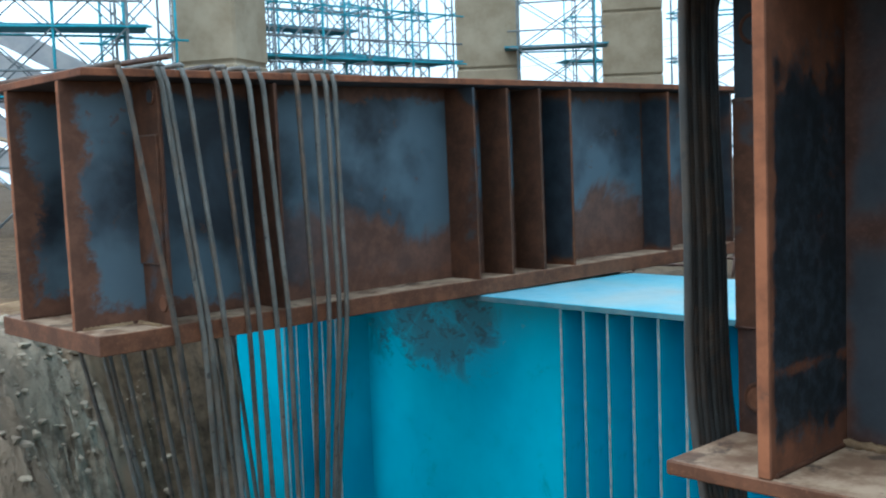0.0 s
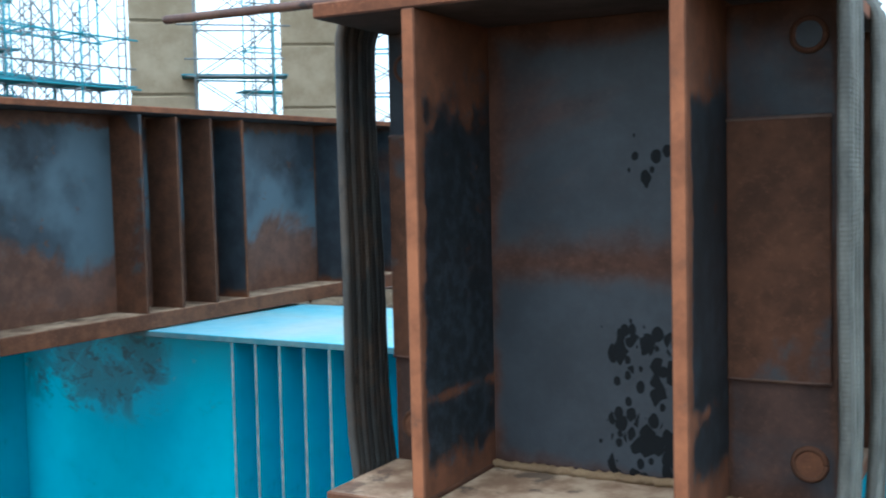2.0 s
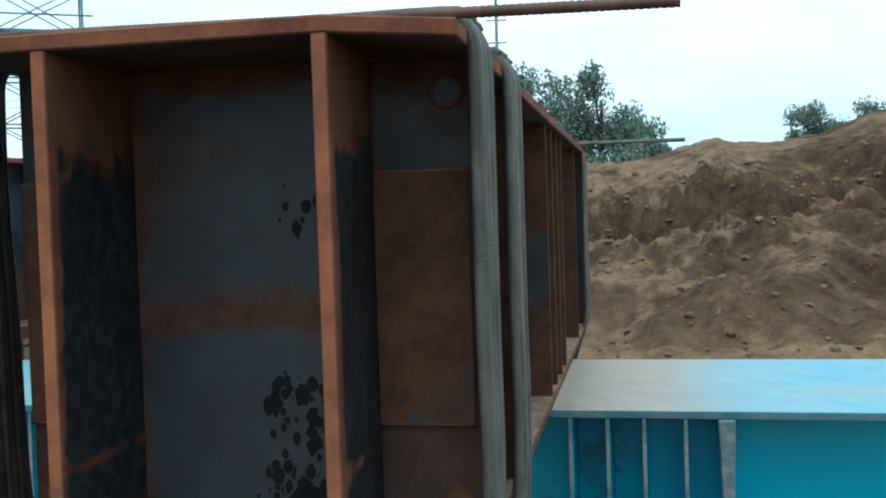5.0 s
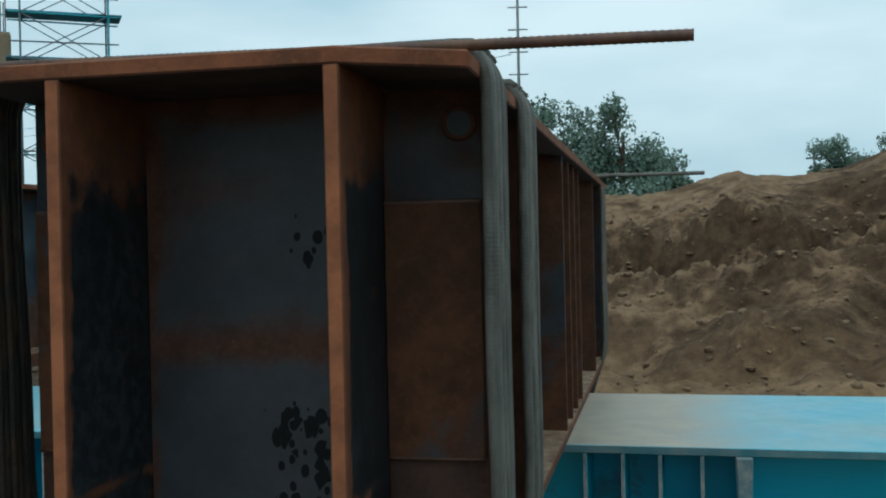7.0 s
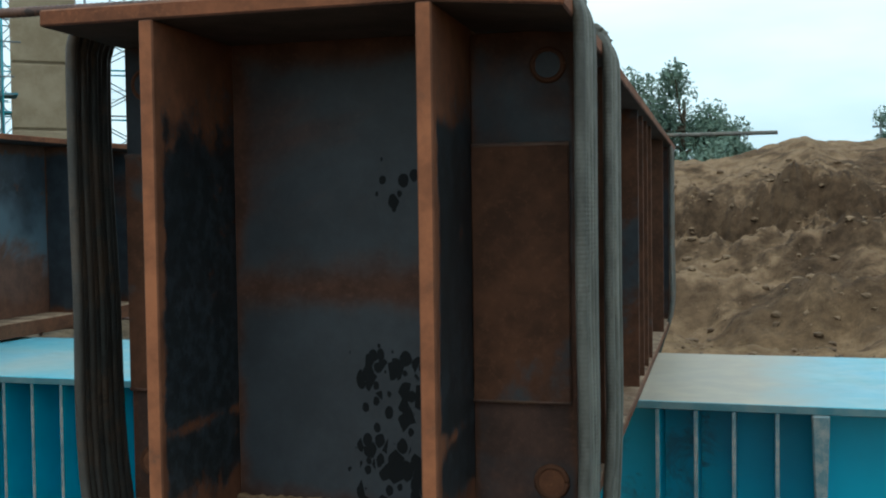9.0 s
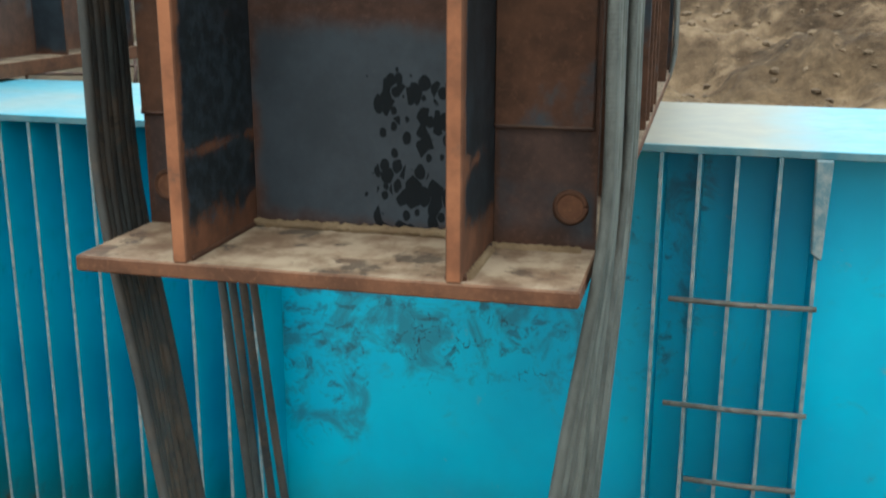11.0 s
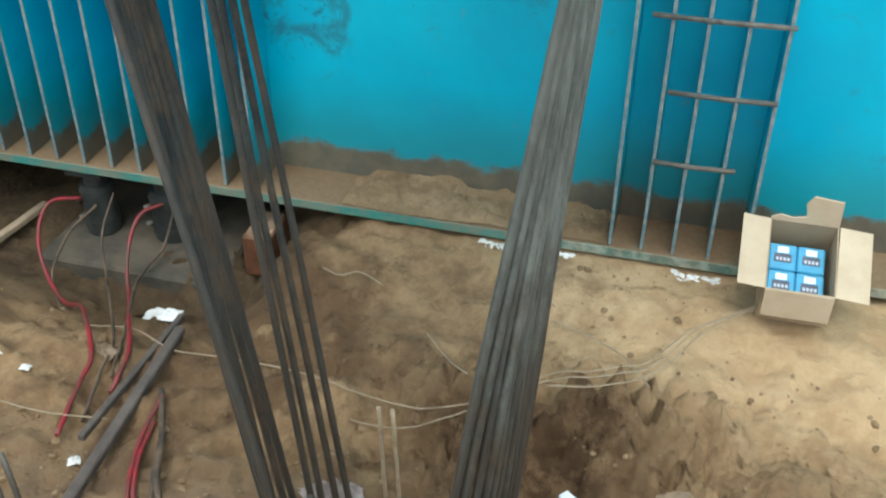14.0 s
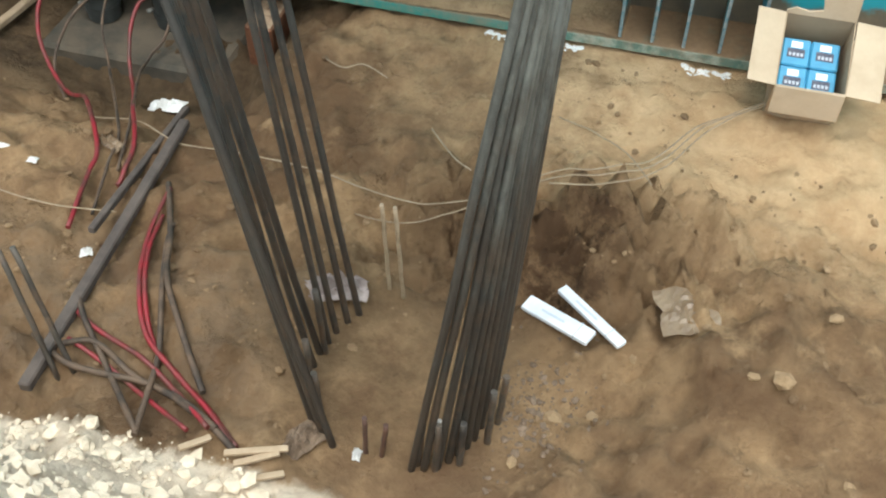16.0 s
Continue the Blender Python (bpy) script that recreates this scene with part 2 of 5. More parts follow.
def blue_paint(name, stains=False, dusty=0.0, mud=True, seed=0):
    n = Nodes(name)
    sh = (seed * 2.3, seed * 0.7, seed * 1.9)
    big, mid, fine = n.noise(1.3, 5, 0.6, shift=sh), n.noise(7, 6, 0.65, shift=sh), n.noise(60, 4, 0.7)
    col = n.mix(n.ramp(big, 0.3, 0.7), (0.005, 0.350, 0.515), (0.008, 0.455, 0.615))
    col = n.mix(n.ramp(mid, 0.6, 0.75, 0, 0.45), col, (0.03, 0.36, 0.46))
    grime = n.ramp(n.noise(3.2, 7, 0.7, shift=sh, warp=1.0), 0.58, 0.72, 0, 0.5)
    col = n.mix(grime, col, (0.05, 0.20, 0.24))
    if stains:
        x, z = n.place(0), n.place(2)
        for x0, x1, x2, x3, z0, z1, amount in ((-1.75, -1.55, -1.15, -0.95, 1.15, 1.75, 0.9), (-1.6, -1.3, -0.2, 0.2, 1.55, 2.1, 0.75), (0.0, 0.2, 0.3, 0.5, 1.5, 2.6, 0.3), (-5.0, -4.75, -3.85, -3.6, 2.15, 2.6, 1.3)):
            zone = n.math("MULTIPLY", n.math("MULTIPLY", n.ramp(x, x0, x1), n.ramp(x, x3, x2)), n.ramp(z, z0, z1))
            wash = n.noise(3.4, 9, 0.72, shift=(x0, 3, 1), warp=0.8)
            m = n.ramp(n.math("ADD", wash, n.math("MULTIPLY", zone, 0.12 * amount)), 0.53, 0.68, 0, 0.58)
            col = n.mix(n.math("MULTIPLY", m, n.ramp(zone, 0.0, 0.4)), col, (0.028, 0.070, 0.070))
            wisp = n.noise(9, 8, 0.75, shift=(x0, 7, 2), stretch=(1.0, 1, 1.3), warp=0.5)
            m = n.ramp(n.math("ADD", wisp, n.math("MULTIPLY", zone, 0.05 * amount)), 0.575, 0.65, 0, 0.6)
            col = n.mix(n.math("MULTIPLY", m, n.ramp(zone, 0.0, 0.5)), col, (0.020, 0.026, 0.026))
        thin = n.math("ABSOLUTE", n.math("SUBTRACT", n.noise(10, 3, 0.5, shift=(5, 0, 2), stretch=(1.7, 1, 0.8), warp=0.8), 0.5))
        thin = n.math("MULTIPLY", n.ramp(thin, 0.014, 0.006), n.ramp(n.noise(7, 3, 0.5, shift=(1, 4, 8)), 0.56, 0.62))
        zone = n.math("MULTIPLY", n.math("MULTIPLY", n.ramp(x, -1.3, -1.0), n.ramp(x, 0.1, -0.05)), n.math("MULTIPLY", n.ramp(z, 1.62, 1.72), n.ramp(z, 2.6, 2.4)))
        col = n.mix(n.math("MULTIPLY", thin, n.math("MULTIPLY", zone, 0.9)), col, (0.008, 0.010, 0.016))
        pink = n.ramp(n.noise(8, 5, 0.7, shift=(1, 8, 3)), 0.66, 0.74, 0, 0.3)
        col = n.mix(pink, col, (0.30, 0.22, 0.22))
    if mud:
        h = n.math("ADD", n.place(2), n.math("MULTIPLY", n.math("SUBTRACT", n.noise(3.5, 6, 0.7), 0.5), 0.3))
        col = n.mix(n.ramp(h, 1.35, 0.95, 0, 0.6), col, (0.02, 0.20, 0.20))
        splash = n.ramp(h, 0.935, 0.875)
        col = n.mix(n.math("MULTIPLY", splash, 0.85), col, n.mix(n.ramp(mid, 0.3, 0.7), (0.115, 0.062, 0.028), (0.20, 0.115, 0.052)))
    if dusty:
        # Dust and the sky's reflection are both put into the up-facing colour.
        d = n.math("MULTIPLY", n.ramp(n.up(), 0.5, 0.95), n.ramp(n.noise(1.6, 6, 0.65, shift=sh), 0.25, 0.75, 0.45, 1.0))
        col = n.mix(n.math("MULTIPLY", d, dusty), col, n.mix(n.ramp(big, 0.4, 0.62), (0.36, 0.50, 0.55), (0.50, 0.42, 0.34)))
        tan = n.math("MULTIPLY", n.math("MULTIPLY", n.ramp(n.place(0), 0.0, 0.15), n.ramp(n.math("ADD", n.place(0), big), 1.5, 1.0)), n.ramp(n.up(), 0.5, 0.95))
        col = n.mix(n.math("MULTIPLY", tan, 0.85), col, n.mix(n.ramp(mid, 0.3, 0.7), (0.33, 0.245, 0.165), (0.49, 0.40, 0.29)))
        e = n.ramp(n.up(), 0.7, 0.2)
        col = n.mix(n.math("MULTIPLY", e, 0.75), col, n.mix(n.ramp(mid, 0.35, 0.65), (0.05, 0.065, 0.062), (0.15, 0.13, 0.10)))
    n.bump(n.math("ADD", n.math("MULTIPLY", mid, 0.5), n.math("MULTIPLY", fine, 0.3)), 0.12, 0.003)
    return n.done(col, n.ramp(mid, 0.3, 0.8, 0.38, 0.6), 0.0)


M_BLUE_WEB = blue_paint("blue_painted_web", stains=True)
M_BLUE = blue_paint("blue_painted_stiffener", seed=2)
M_BLUE_TOP = blue_paint("dusty_flange_with_sky_sheen", dusty=0.62, mud=False, seed=3)


def worn_edge():
    n = Nodes("scuffed_grey_edge")
    m = n.noise(25, 5, 0.7)
    return n.done(n.mix(n.ramp(m, 0.35, 0.65), (0.09, 0.17, 0.20), (0.25, 0.27, 0.26)), 0.7)


M_EDGE = worn_edge()


def flange_edge_green():
    n = Nodes("muddy_green_flange")
    m, f = n.noise(6, 6, 0.7), n.noise(40, 4, 0.7)
    c = n.mix(n.ramp(m, 0.35, 0.6), (0.03, 0.22, 0.19), (0.16, 0.20, 0.15))
    soil = n.math("MULTIPLY", n.ramp(n.up(), 0.5, 0.9), n.ramp(m, 0.2, 0.45, 0.5, 1.0))
    c = n.mix(soil, c, n.mix(f, (0.12, 0.075, 0.04), (0.26, 0.165, 0.09)))
    caked = n.ramp(n.math("ADD", n.place(0), m), 0.15, 0.6, 0.0, 0.5)
    caked = n.math("MULTIPLY", caked, n.ramp(n.up(), 0.9, 0.5))
    c = n.mix(caked, c, n.mix(n.ramp(n.noise(11, 6, 0.7, shift=(5, 2, 9)), 0.42, 0.62), (0.15, 0.115, 0.08), (0.48, 0.42, 0.34)))
    n.bump(f, 0.3, 0.004)
    return n.done(c, 0.8)


M_GREEN = flange_edge_green()


# dust switches on the lit leg painted into the colour, and the low mud.
def bar_steel(name, a, b, ribs=True, rusty=0.4, dust=False):
    n = Nodes(name)
    m = n.noise(16, 7, 0.75, stretch=(1, 1, 0.35))
    f = n.noise(80, 3, 0.6)
    c = n.mix(n.ramp(m, 0.35, 0.65), a, b)
    c = n.mix(n.ramp(n.noise(6, 6, 0.75, shift=(3, 1, 7)), 0.46, 0.6, 0, rusty), c, (0.17, 0.092, 0.044))
    c = n.mix(n.ramp(n.noise(19, 4, 0.6, shift=(7, 1, 2)), 0.62, 0.68, 0, 0.75), c, (0.014, 0.013, 0.012))
    c = n.mix(n.rand(), c, n.mix(0.35, c, (0.11, 0.09, 0.07)))
    if dust:
        # Right leg paler as lit, left leg dark as shaded: light painted into colour.
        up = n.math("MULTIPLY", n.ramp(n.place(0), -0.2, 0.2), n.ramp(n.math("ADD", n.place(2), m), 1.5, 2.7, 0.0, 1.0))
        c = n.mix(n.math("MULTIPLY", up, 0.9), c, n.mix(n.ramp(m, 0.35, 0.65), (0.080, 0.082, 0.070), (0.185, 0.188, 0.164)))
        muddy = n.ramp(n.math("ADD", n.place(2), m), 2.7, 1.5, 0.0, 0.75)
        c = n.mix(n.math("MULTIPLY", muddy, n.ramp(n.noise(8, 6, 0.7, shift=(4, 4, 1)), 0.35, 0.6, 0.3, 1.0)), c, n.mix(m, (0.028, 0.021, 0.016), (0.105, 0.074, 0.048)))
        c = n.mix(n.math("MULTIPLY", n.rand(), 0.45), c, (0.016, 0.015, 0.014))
    if ribs:
        w = n.t.nodes.new("ShaderNodeTexWave")
        w.wave_type, w.bands_direction = "BANDS", "Z"
        w.inputs["Scale"].default_value = 34
        n.t.links.new(n.tc.outputs["Object"], w.inputs["Vector"])
        n.bump(w.outputs[1], 0.22, 0.002)
    else:
        n.bump(f, 0.3, 0.002)
    return n.done(c, 0.6, 0.15)


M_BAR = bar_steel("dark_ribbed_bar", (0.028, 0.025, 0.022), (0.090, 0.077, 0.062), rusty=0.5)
M_BAR_GREY = bar_steel("grey_ribbed_bar", (0.075, 0.075, 0.066), (0.16, 0.157, 0.14), rusty=0.25)
M_BAR_NEAR = bar_steel("bar_with_one_lit_leg", (0.013, 0.016, 0.017), (0.052, 0.055, 0.050), rusty=0.36, dust=True)
M_ROD = bar_steel("rusty_brown_rod", (0.06, 0.030, 0.024), (0.12, 0.060, 0.045), ribs=False)


def soil(name, a, b, wet, bump=0.9, site=False):
    n = Nodes(name)
    big, mid, fine = n.noise(0.8, 6, 0.6, "Object", warp=0.5), n.noise(6, 7, 0.7), n.noise(45, 6, 0.75)
    c = n.mix(n.ramp(mid, 0.3, 0.72), a, b)
    c = n.mix(n.ramp(big, 0.43, 0.62, 0, 0.8), c, wet)
    c = n.mix(n.ramp(n.noise(2.3, 6, 0.65, shift=(3, 8, 1)), 0.56, 0.68, 0, 0.6), c, tuple(x * 1.25 for x in b))
    c = n.mix(n.ramp(fine, 0.56, 0.74, 0, 0.6), c, tuple(x * 0.45 for x in a))
    c = n.mix(n.ramp(n.noise(14, 7, 0.75, shift=(2, 6, 4)), 0.55, 0.68, 0, 0.55), c, tuple(x * 0.6 for x in a))
    if site:
        # dark soil with pale patches on the fresh heap, pale lime rubble on the near bank, wet clay round the pile
        x, y = n.place(0), n.place(1)
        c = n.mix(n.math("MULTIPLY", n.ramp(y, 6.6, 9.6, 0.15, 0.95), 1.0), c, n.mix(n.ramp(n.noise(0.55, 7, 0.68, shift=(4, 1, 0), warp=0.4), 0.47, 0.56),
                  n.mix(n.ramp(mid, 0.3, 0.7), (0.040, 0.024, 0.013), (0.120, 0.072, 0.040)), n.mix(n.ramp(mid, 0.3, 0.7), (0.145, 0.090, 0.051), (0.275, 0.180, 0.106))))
        # steep faces of the heap are coloured darker, painting in the shade of its hollows and relief
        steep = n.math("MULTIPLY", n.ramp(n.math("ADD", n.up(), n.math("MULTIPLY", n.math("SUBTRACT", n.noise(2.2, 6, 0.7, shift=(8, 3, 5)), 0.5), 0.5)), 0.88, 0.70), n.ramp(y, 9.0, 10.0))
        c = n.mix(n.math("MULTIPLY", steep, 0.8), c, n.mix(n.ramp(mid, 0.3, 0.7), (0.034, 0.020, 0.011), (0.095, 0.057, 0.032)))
        e = n.math("ADD", y, n.math("MULTIPLY", n.math("SUBTRACT", mid, 0.5), 0.18))
        pale = n.math("MULTIPLY", n.ramp(e, 1.76, 1.70), n.ramp(x, -0.05, -0.3))
        pale = n.math("MULTIPLY", pale, n.math("MULTIPLY", n.ramp(n.math("ADD", y, n.math("MULTIPLY", big, 0.9)), 0.95, 1.25), n.ramp(n.math("ADD", x, big), -2.3, -1.9)))
        c = n.mix(pale, c, n.mix(n.ramp(mid, 0.35, 0.65), (0.60, 0.48, 0.35), (0.82, 0.70, 0.55)))
        dry = n.math("MULTIPLY", n.ramp(n.math("ADD", x, mid), 0.2, 0.9), n.ramp(n.math("ADD", y, n.math("MULTIPLY", big, 0.8)), 3.2, 3.8))
        dry = n.math("MULTIPLY", dry, n.ramp(y, 5.9, 5.6))
        c = n.mix(n.math("MULTIPLY", dry, 0.92), c, n.mix(n.ramp(mid, 0.3, 0.7), (0.50, 0.325, 0.172), (0.66, 0.465, 0.27)))
        c = n.mix(n.math("MULTIPLY", n.ramp(x, -3.7, -4.6), n.ramp(x, -7.8, -7.0)), c, n.mix(n.ramp(mid, 0.3, 0.65), (0.13, 0.097, 0.066), (0.44, 0.35, 0.25)))
        wx = n.math("MULTIPLY", n.math("MULTIPLY", n.ramp(x, -0.5, -0.1), n.ramp(x, 0.75, 0.35)), n.math("MULTIPLY", n.ramp(y, 2.35, 2.7), n.ramp(y, 3.2, 2.95)))
        c = n.mix(n.math("MULTIPLY", wx, n.ramp(mid, 0.38, 0.56, 0.2, 0.95)), c, (0.075, 0.040, 0.020))
        # The ground grows darker towards and under the girder on the left.
        dark_under = n.math("MULTIPLY", n.ramp(n.math("ADD", y, n.math("MULTIPLY", mid, 0.5)), 3.55, 4.0), n.ramp(x, -1.0, -1.35))
        c = n.mix(n.math("MULTIPLY", dark_under, 0.85), c, n.mix(n.ramp(mid, 0.3, 0.7), (0.035, 0.024, 0.014), (0.11, 0.075, 0.043)))
        foot = n.math("MULTIPLY", n.math("MULTIPLY", n.ramp(x, -1.1, -0.6), n.ramp(x, 0.15, -0.1)), n.math("MULTIPLY", n.ramp(y, 1.8, 2.1), n.ramp(y, 3.0, 2.7)))
        c = n.mix(n.math("MULTIPLY", foot, n.ramp(n.noise(3.2, 6, 0.65, shift=(6, 2, 0)), 0.42, 0.58, 0.15, 0.75)), c, n.mix(n.ramp(mid, 0.3, 0.7), (0.12, 0.076, 0.040), (0.22, 0.145, 0.078)))
        lx = n.math("MULTIPLY", n.ramp(y, 1.7, 2.0), n.math("MULTIPLY", n.ramp(y, 2.75, 2.4), n.ramp(x, -0.4, -0.8)))
        c = n.mix(n.math("MULTIPLY", lx, n.ramp(mid, 0.35, 0.6, 0.0, 0.6)), c, (0.15, 0.105, 0.072))
    n.bump(n.math("ADD", n.math("MULTIPLY", mid, 0.5), n.math("MULTIPLY", fine, 0.35)), bump, 0.07)
    return n.done(c, 0.95, Specular_IOR_Level=0.2)


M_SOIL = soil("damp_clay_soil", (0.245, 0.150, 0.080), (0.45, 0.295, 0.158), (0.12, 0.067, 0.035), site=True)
M_CLOD = soil("dry_clods", (0.25, 0.16, 0.088), (0.42, 0.29, 0.168), (0.15, 0.09, 0.05))


def plain(name, a, b, rough=0.7, scale=8, metal=0.0, bump=0.15, **more):
    n = Nodes(name)
    m, f = n.noise(scale, 6, 0.65), n.noise(scale * 9, 4, 0.7)
    n.bump(n.math("ADD", m, n.math("MULTIPLY", f, 0.5)), bump, 0.004)
    return n.done(n.mix(n.ramp(m, 0.3, 0.7), a, b), rough, metal, **more)


M_HEAPCLOD = plain("brown_heap_clods", (0.10, 0.063, 0.036), (0.24, 0.158, 0.093), 0.95, 3, bump=0.4)
M_BANK = plain("grey_bank_lumps", (0.15, 0.115, 0.08), (0.34, 0.28, 0.20), 0.95, 2.5, bump=0.4)
M_GRIT = plain("dark_grit", (0.10, 0.066, 0.042), (0.20, 0.14, 0.095), 0.95, 14, bump=0.4)
M_RUBBLE = plain("pale_rubble", (0.54, 0.44, 0.32), (0.76, 0.65, 0.50), 0.95, 14, bump=0.4)
M_CONC = plain("cast_concrete_with_tan_stains", (0.24, 0.185, 0.115), (0.37, 0.30, 0.205), 0.9, 0.9)
M_CONC_PILE = plain("pile_head_concrete", (0.24, 0.155, 0.085), (0.32, 0.22, 0.125), 0.95, 6, bump=0.5)
M_TEAL = plain("teal_painted_tube", (0.015, 0.23, 0.30), (0.04, 0.34, 0.42), 0.6, 5)
M_TUBE = plain("grey_scaffold_tube", (0.10, 0.12, 0.13), (0.20, 0.22, 0.22), 0.6, 5)
M_BOARD = plain("blue_grey_deck_board", (0.03, 0.16, 0.22), (0.06, 0.26, 0.32), 0.7, 3)
M_PANEL = plain("pale_formwork_panel", (0.34, 0.34, 0.36), (0.50, 0.48, 0.46), 0.7, 1.5)
M_CARD = plain("brown_cardboard", (0.45, 0.345, 0.235), (0.54, 0.425, 0.30), 0.85, 5, bump=0.1)
M_CARD_IN = plain("cardboard_inside", (0.35, 0.255, 0.165), (0.42, 0.315, 0.21), 0.9, 5)
M_DEVICE = plain("light_blue_plastic", (0.05, 0.27, 0.46), (0.07, 0.33, 0.53), 0.45, 20, bump=0.03)
M_LABEL = plain("white_label", (0.78, 0.80, 0.82), (0.85, 0.86, 0.86), 0.5, 20, bump=0.0)
M_DARK = plain("dark_dial_face", (0.05, 0.06, 0.09), (0.11, 0.11, 0.15), 0.5, 30)
M_RED = plain("red_rubber_hose", (0.085, 0.036, 0.026), (0.27, 0.014, 0.024), 0.5, 7)
M_BLACK = plain("black_muddy_hose", (0.026, 0.019, 0.014), (0.13, 0.083, 0.052), 0.7, 9)
M_JACK = plain("oily_grey_jack_steel", (0.022, 0.026, 0.026), (0.062, 0.068, 0.065), 0.5, 6, 0.2)
M_SLAB = plain("green_grey_concrete_slab", (0.045, 0.041, 0.032), (0.11, 0.086, 0.06), 0.9, 5, bump=0.4)
M_WHITE = plain("white_foam_strip", (0.56, 0.60, 0.64), (0.72, 0.75, 0.78), 0.55, 9, bump=0.05)
M_PRINT = plain("grey_print", (0.42, 0.47, 0.53), (0.50, 0.54, 0.60), 0.6, 30)
M_WOOD = plain("weathered_timber", (0.33, 0.24, 0.15), (0.46, 0.35, 0.24), 0.85, 9)
M_DARKWOOD = plain("dark_muddy_timber", (0.055, 0.042, 0.036), (0.11, 0.085, 0.07), 0.8, 7)
M_WIRE = plain("pale_thin_wire", (0.28, 0.21, 0.135), (0.40, 0.31, 0.21), 0.7, 20)
M_BARK = plain("bark", (0.07, 0.05, 0.035), (0.12, 0.09, 0.06), 0.9, 6)
M_PLASTIC = plain("crumpled_clear_plastic", (0.15, 0.10, 0.06), (0.25, 0.18, 0.115), 0.35, 12, bump=0.3)
M_BAG = plain("grey_pink_rag", (0.22, 0.18, 0.17), (0.40, 0.34, 0.32), 0.8, 14)
M_TRASH = plain("white_plastic_scrap", (0.62, 0.62, 0.60), (0.76, 0.76, 0.74), 0.5, 14)


def leaves(name, a, b):
    n = Nodes(name)
    g = n.t.nodes.new("ShaderNodeNewGeometry")
    return n.done(n.mix(g.outputs["Random Per Island"], a, b), 0.7)


# The greens are paled towards blue-grey to carry distant haze in the colour.
M_LEAF = leaves("hazy_green_leaves", (0.05, 0.10, 0.075), (0.15, 0.22, 0.16))


# ---- builders ----
def part(name, bm, material, parent=None, label="", kind=""):
    me = bpy.data.meshes.new(name)
    bm.to_mesh(me)
    bm.free()
    me.materials.append(material)
    ob = new(name, me)
    ob.parent = parent
    return tagged(ob, label, kind=kind)


def thing(name, label, category, group="", m=None):
    ob = tagged(new(name), label, category, group)
    ob.empty_display_size = 0.1
    if m is not None:
        ob.matrix_world = m
    return ob


def box(x0, x1, y0, y1, z0, z1, bevel=0.003, bm=None, m=None):
    bm = bm or bmesh.new()
    vs = bmesh.ops.create_cube(bm, size=1)["verts"]
    bmesh.ops.scale(bm, vec=(x1 - x0, y1 - y0, z1 - z0), verts=vs)
    bmesh.ops.translate(bm, vec=((x0 + x1) / 2, (y0 + y1) / 2, (z0 + z1) / 2), verts=vs)
    if m is not None:
        bmesh.ops.transform(bm, matrix=m, verts=vs)
    if bevel:
        es = list({e for v in vs for e in v.link_edges})
        bmesh.ops.bevel(bm, geom=es, offset=bevel, segments=1, affect="EDGES")
    return bm


def smooth(pts, n=6):
    """A Catmull-Rom line through the points."""
    p = [Vector(q) for q in pts]
    p = [2 * p[0] - p[1]] + p + [2 * p[-1] - p[-2]]
    out = []
    for i in range(1, len(p) - 2):
        for k in range(n):
            t = k / n
            a, b, c, d = p[i - 1:i + 3]
            out.append(0.5 * (2 * b + (c - a) * t + (2 * a - 5 * b + 4 * c - d) * t * t + (3 * b - a - 3 * c + d) * t ** 3))
    return out + [p[-2]]


def tube(pts, r, n=8, bm=None, taper=None, rib=0.0):
    """A round bar swept along the points, with closed ends."""
    bm = bm or bmesh.new()
    p = [Vector(q) for q in pts]
    side, rings = None, []
    for i, q in enumerate(p):
        d = (p[min(i + 1, len(p) - 1)] - p[max(i - 1, 0)]).normalized()
        if side is None:
            side = d.orthogonal().normalized()
        side = (side - d * side.dot(d)).normalized()
        up = d.cross(side)
        k = r * (1 + (taper - 1) * i / (len(p) - 1)) if taper is not None else r
        if rib and i % 2:
            k += rib
        rings.append([bm.verts.new(q + k * (math.cos(a) * side + math.sin(a) * up)) for a in (2 * math.pi * j / n for j in range(n))])
    for a, b in zip(rings, rings[1:]):
        for j in range(n):
            f = bm.faces.new((a[j], a[(j + 1) % n], b[(j + 1) % n], b[j]))
            f.smooth = True
    bm.faces.new(rings[0][::-1]), bm.faces.new(rings[-1])
    return bm


def cylinder(r, z0, z1, n=32, r2=None, bevel=0.004, bm=None, at=(0, 0)):
    bm = bm or bmesh.new()
    vs = bmesh.ops.create_cone(bm, cap_ends=True, segments=n, radius1=r, radius2=r if r2 is None else r2, depth=z1 - z0)["verts"]
    bmesh.ops.translate(bm, vec=(at[0], at[1], (z0 + z1) / 2), verts=vs)
    if bevel:
        es = [e for e in {e for v in vs for e in v.link_edges} if len({round(v.co.z, 5) for v in e.verts}) == 1]
        bmesh.ops.bevel(bm, geom=es, offset=bevel, segments=2, affect="EDGES")
    return bm


def rough_rock(bm, c, s, rng, flat=0.7):
    vs = bmesh.ops.create_icosphere(bm, subdivisions=1, radius=1)["verts"]
    rot = Euler((rng.random() * 6, rng.random() * 6, rng.random() * 6)).to_matrix()
    k = Vector((rng.uniform(0.7, 1.3), rng.uniform(0.7, 1.3), flat * rng.uniform(0.6, 1.1)))
    for v in vs:
        q = rot @ v.co
        q *= rng.uniform(0.72, 1.12)
        v.co = Vector((q.x * k.x, q.y * k.y, q.z * k.z)) * s + Vector(c)


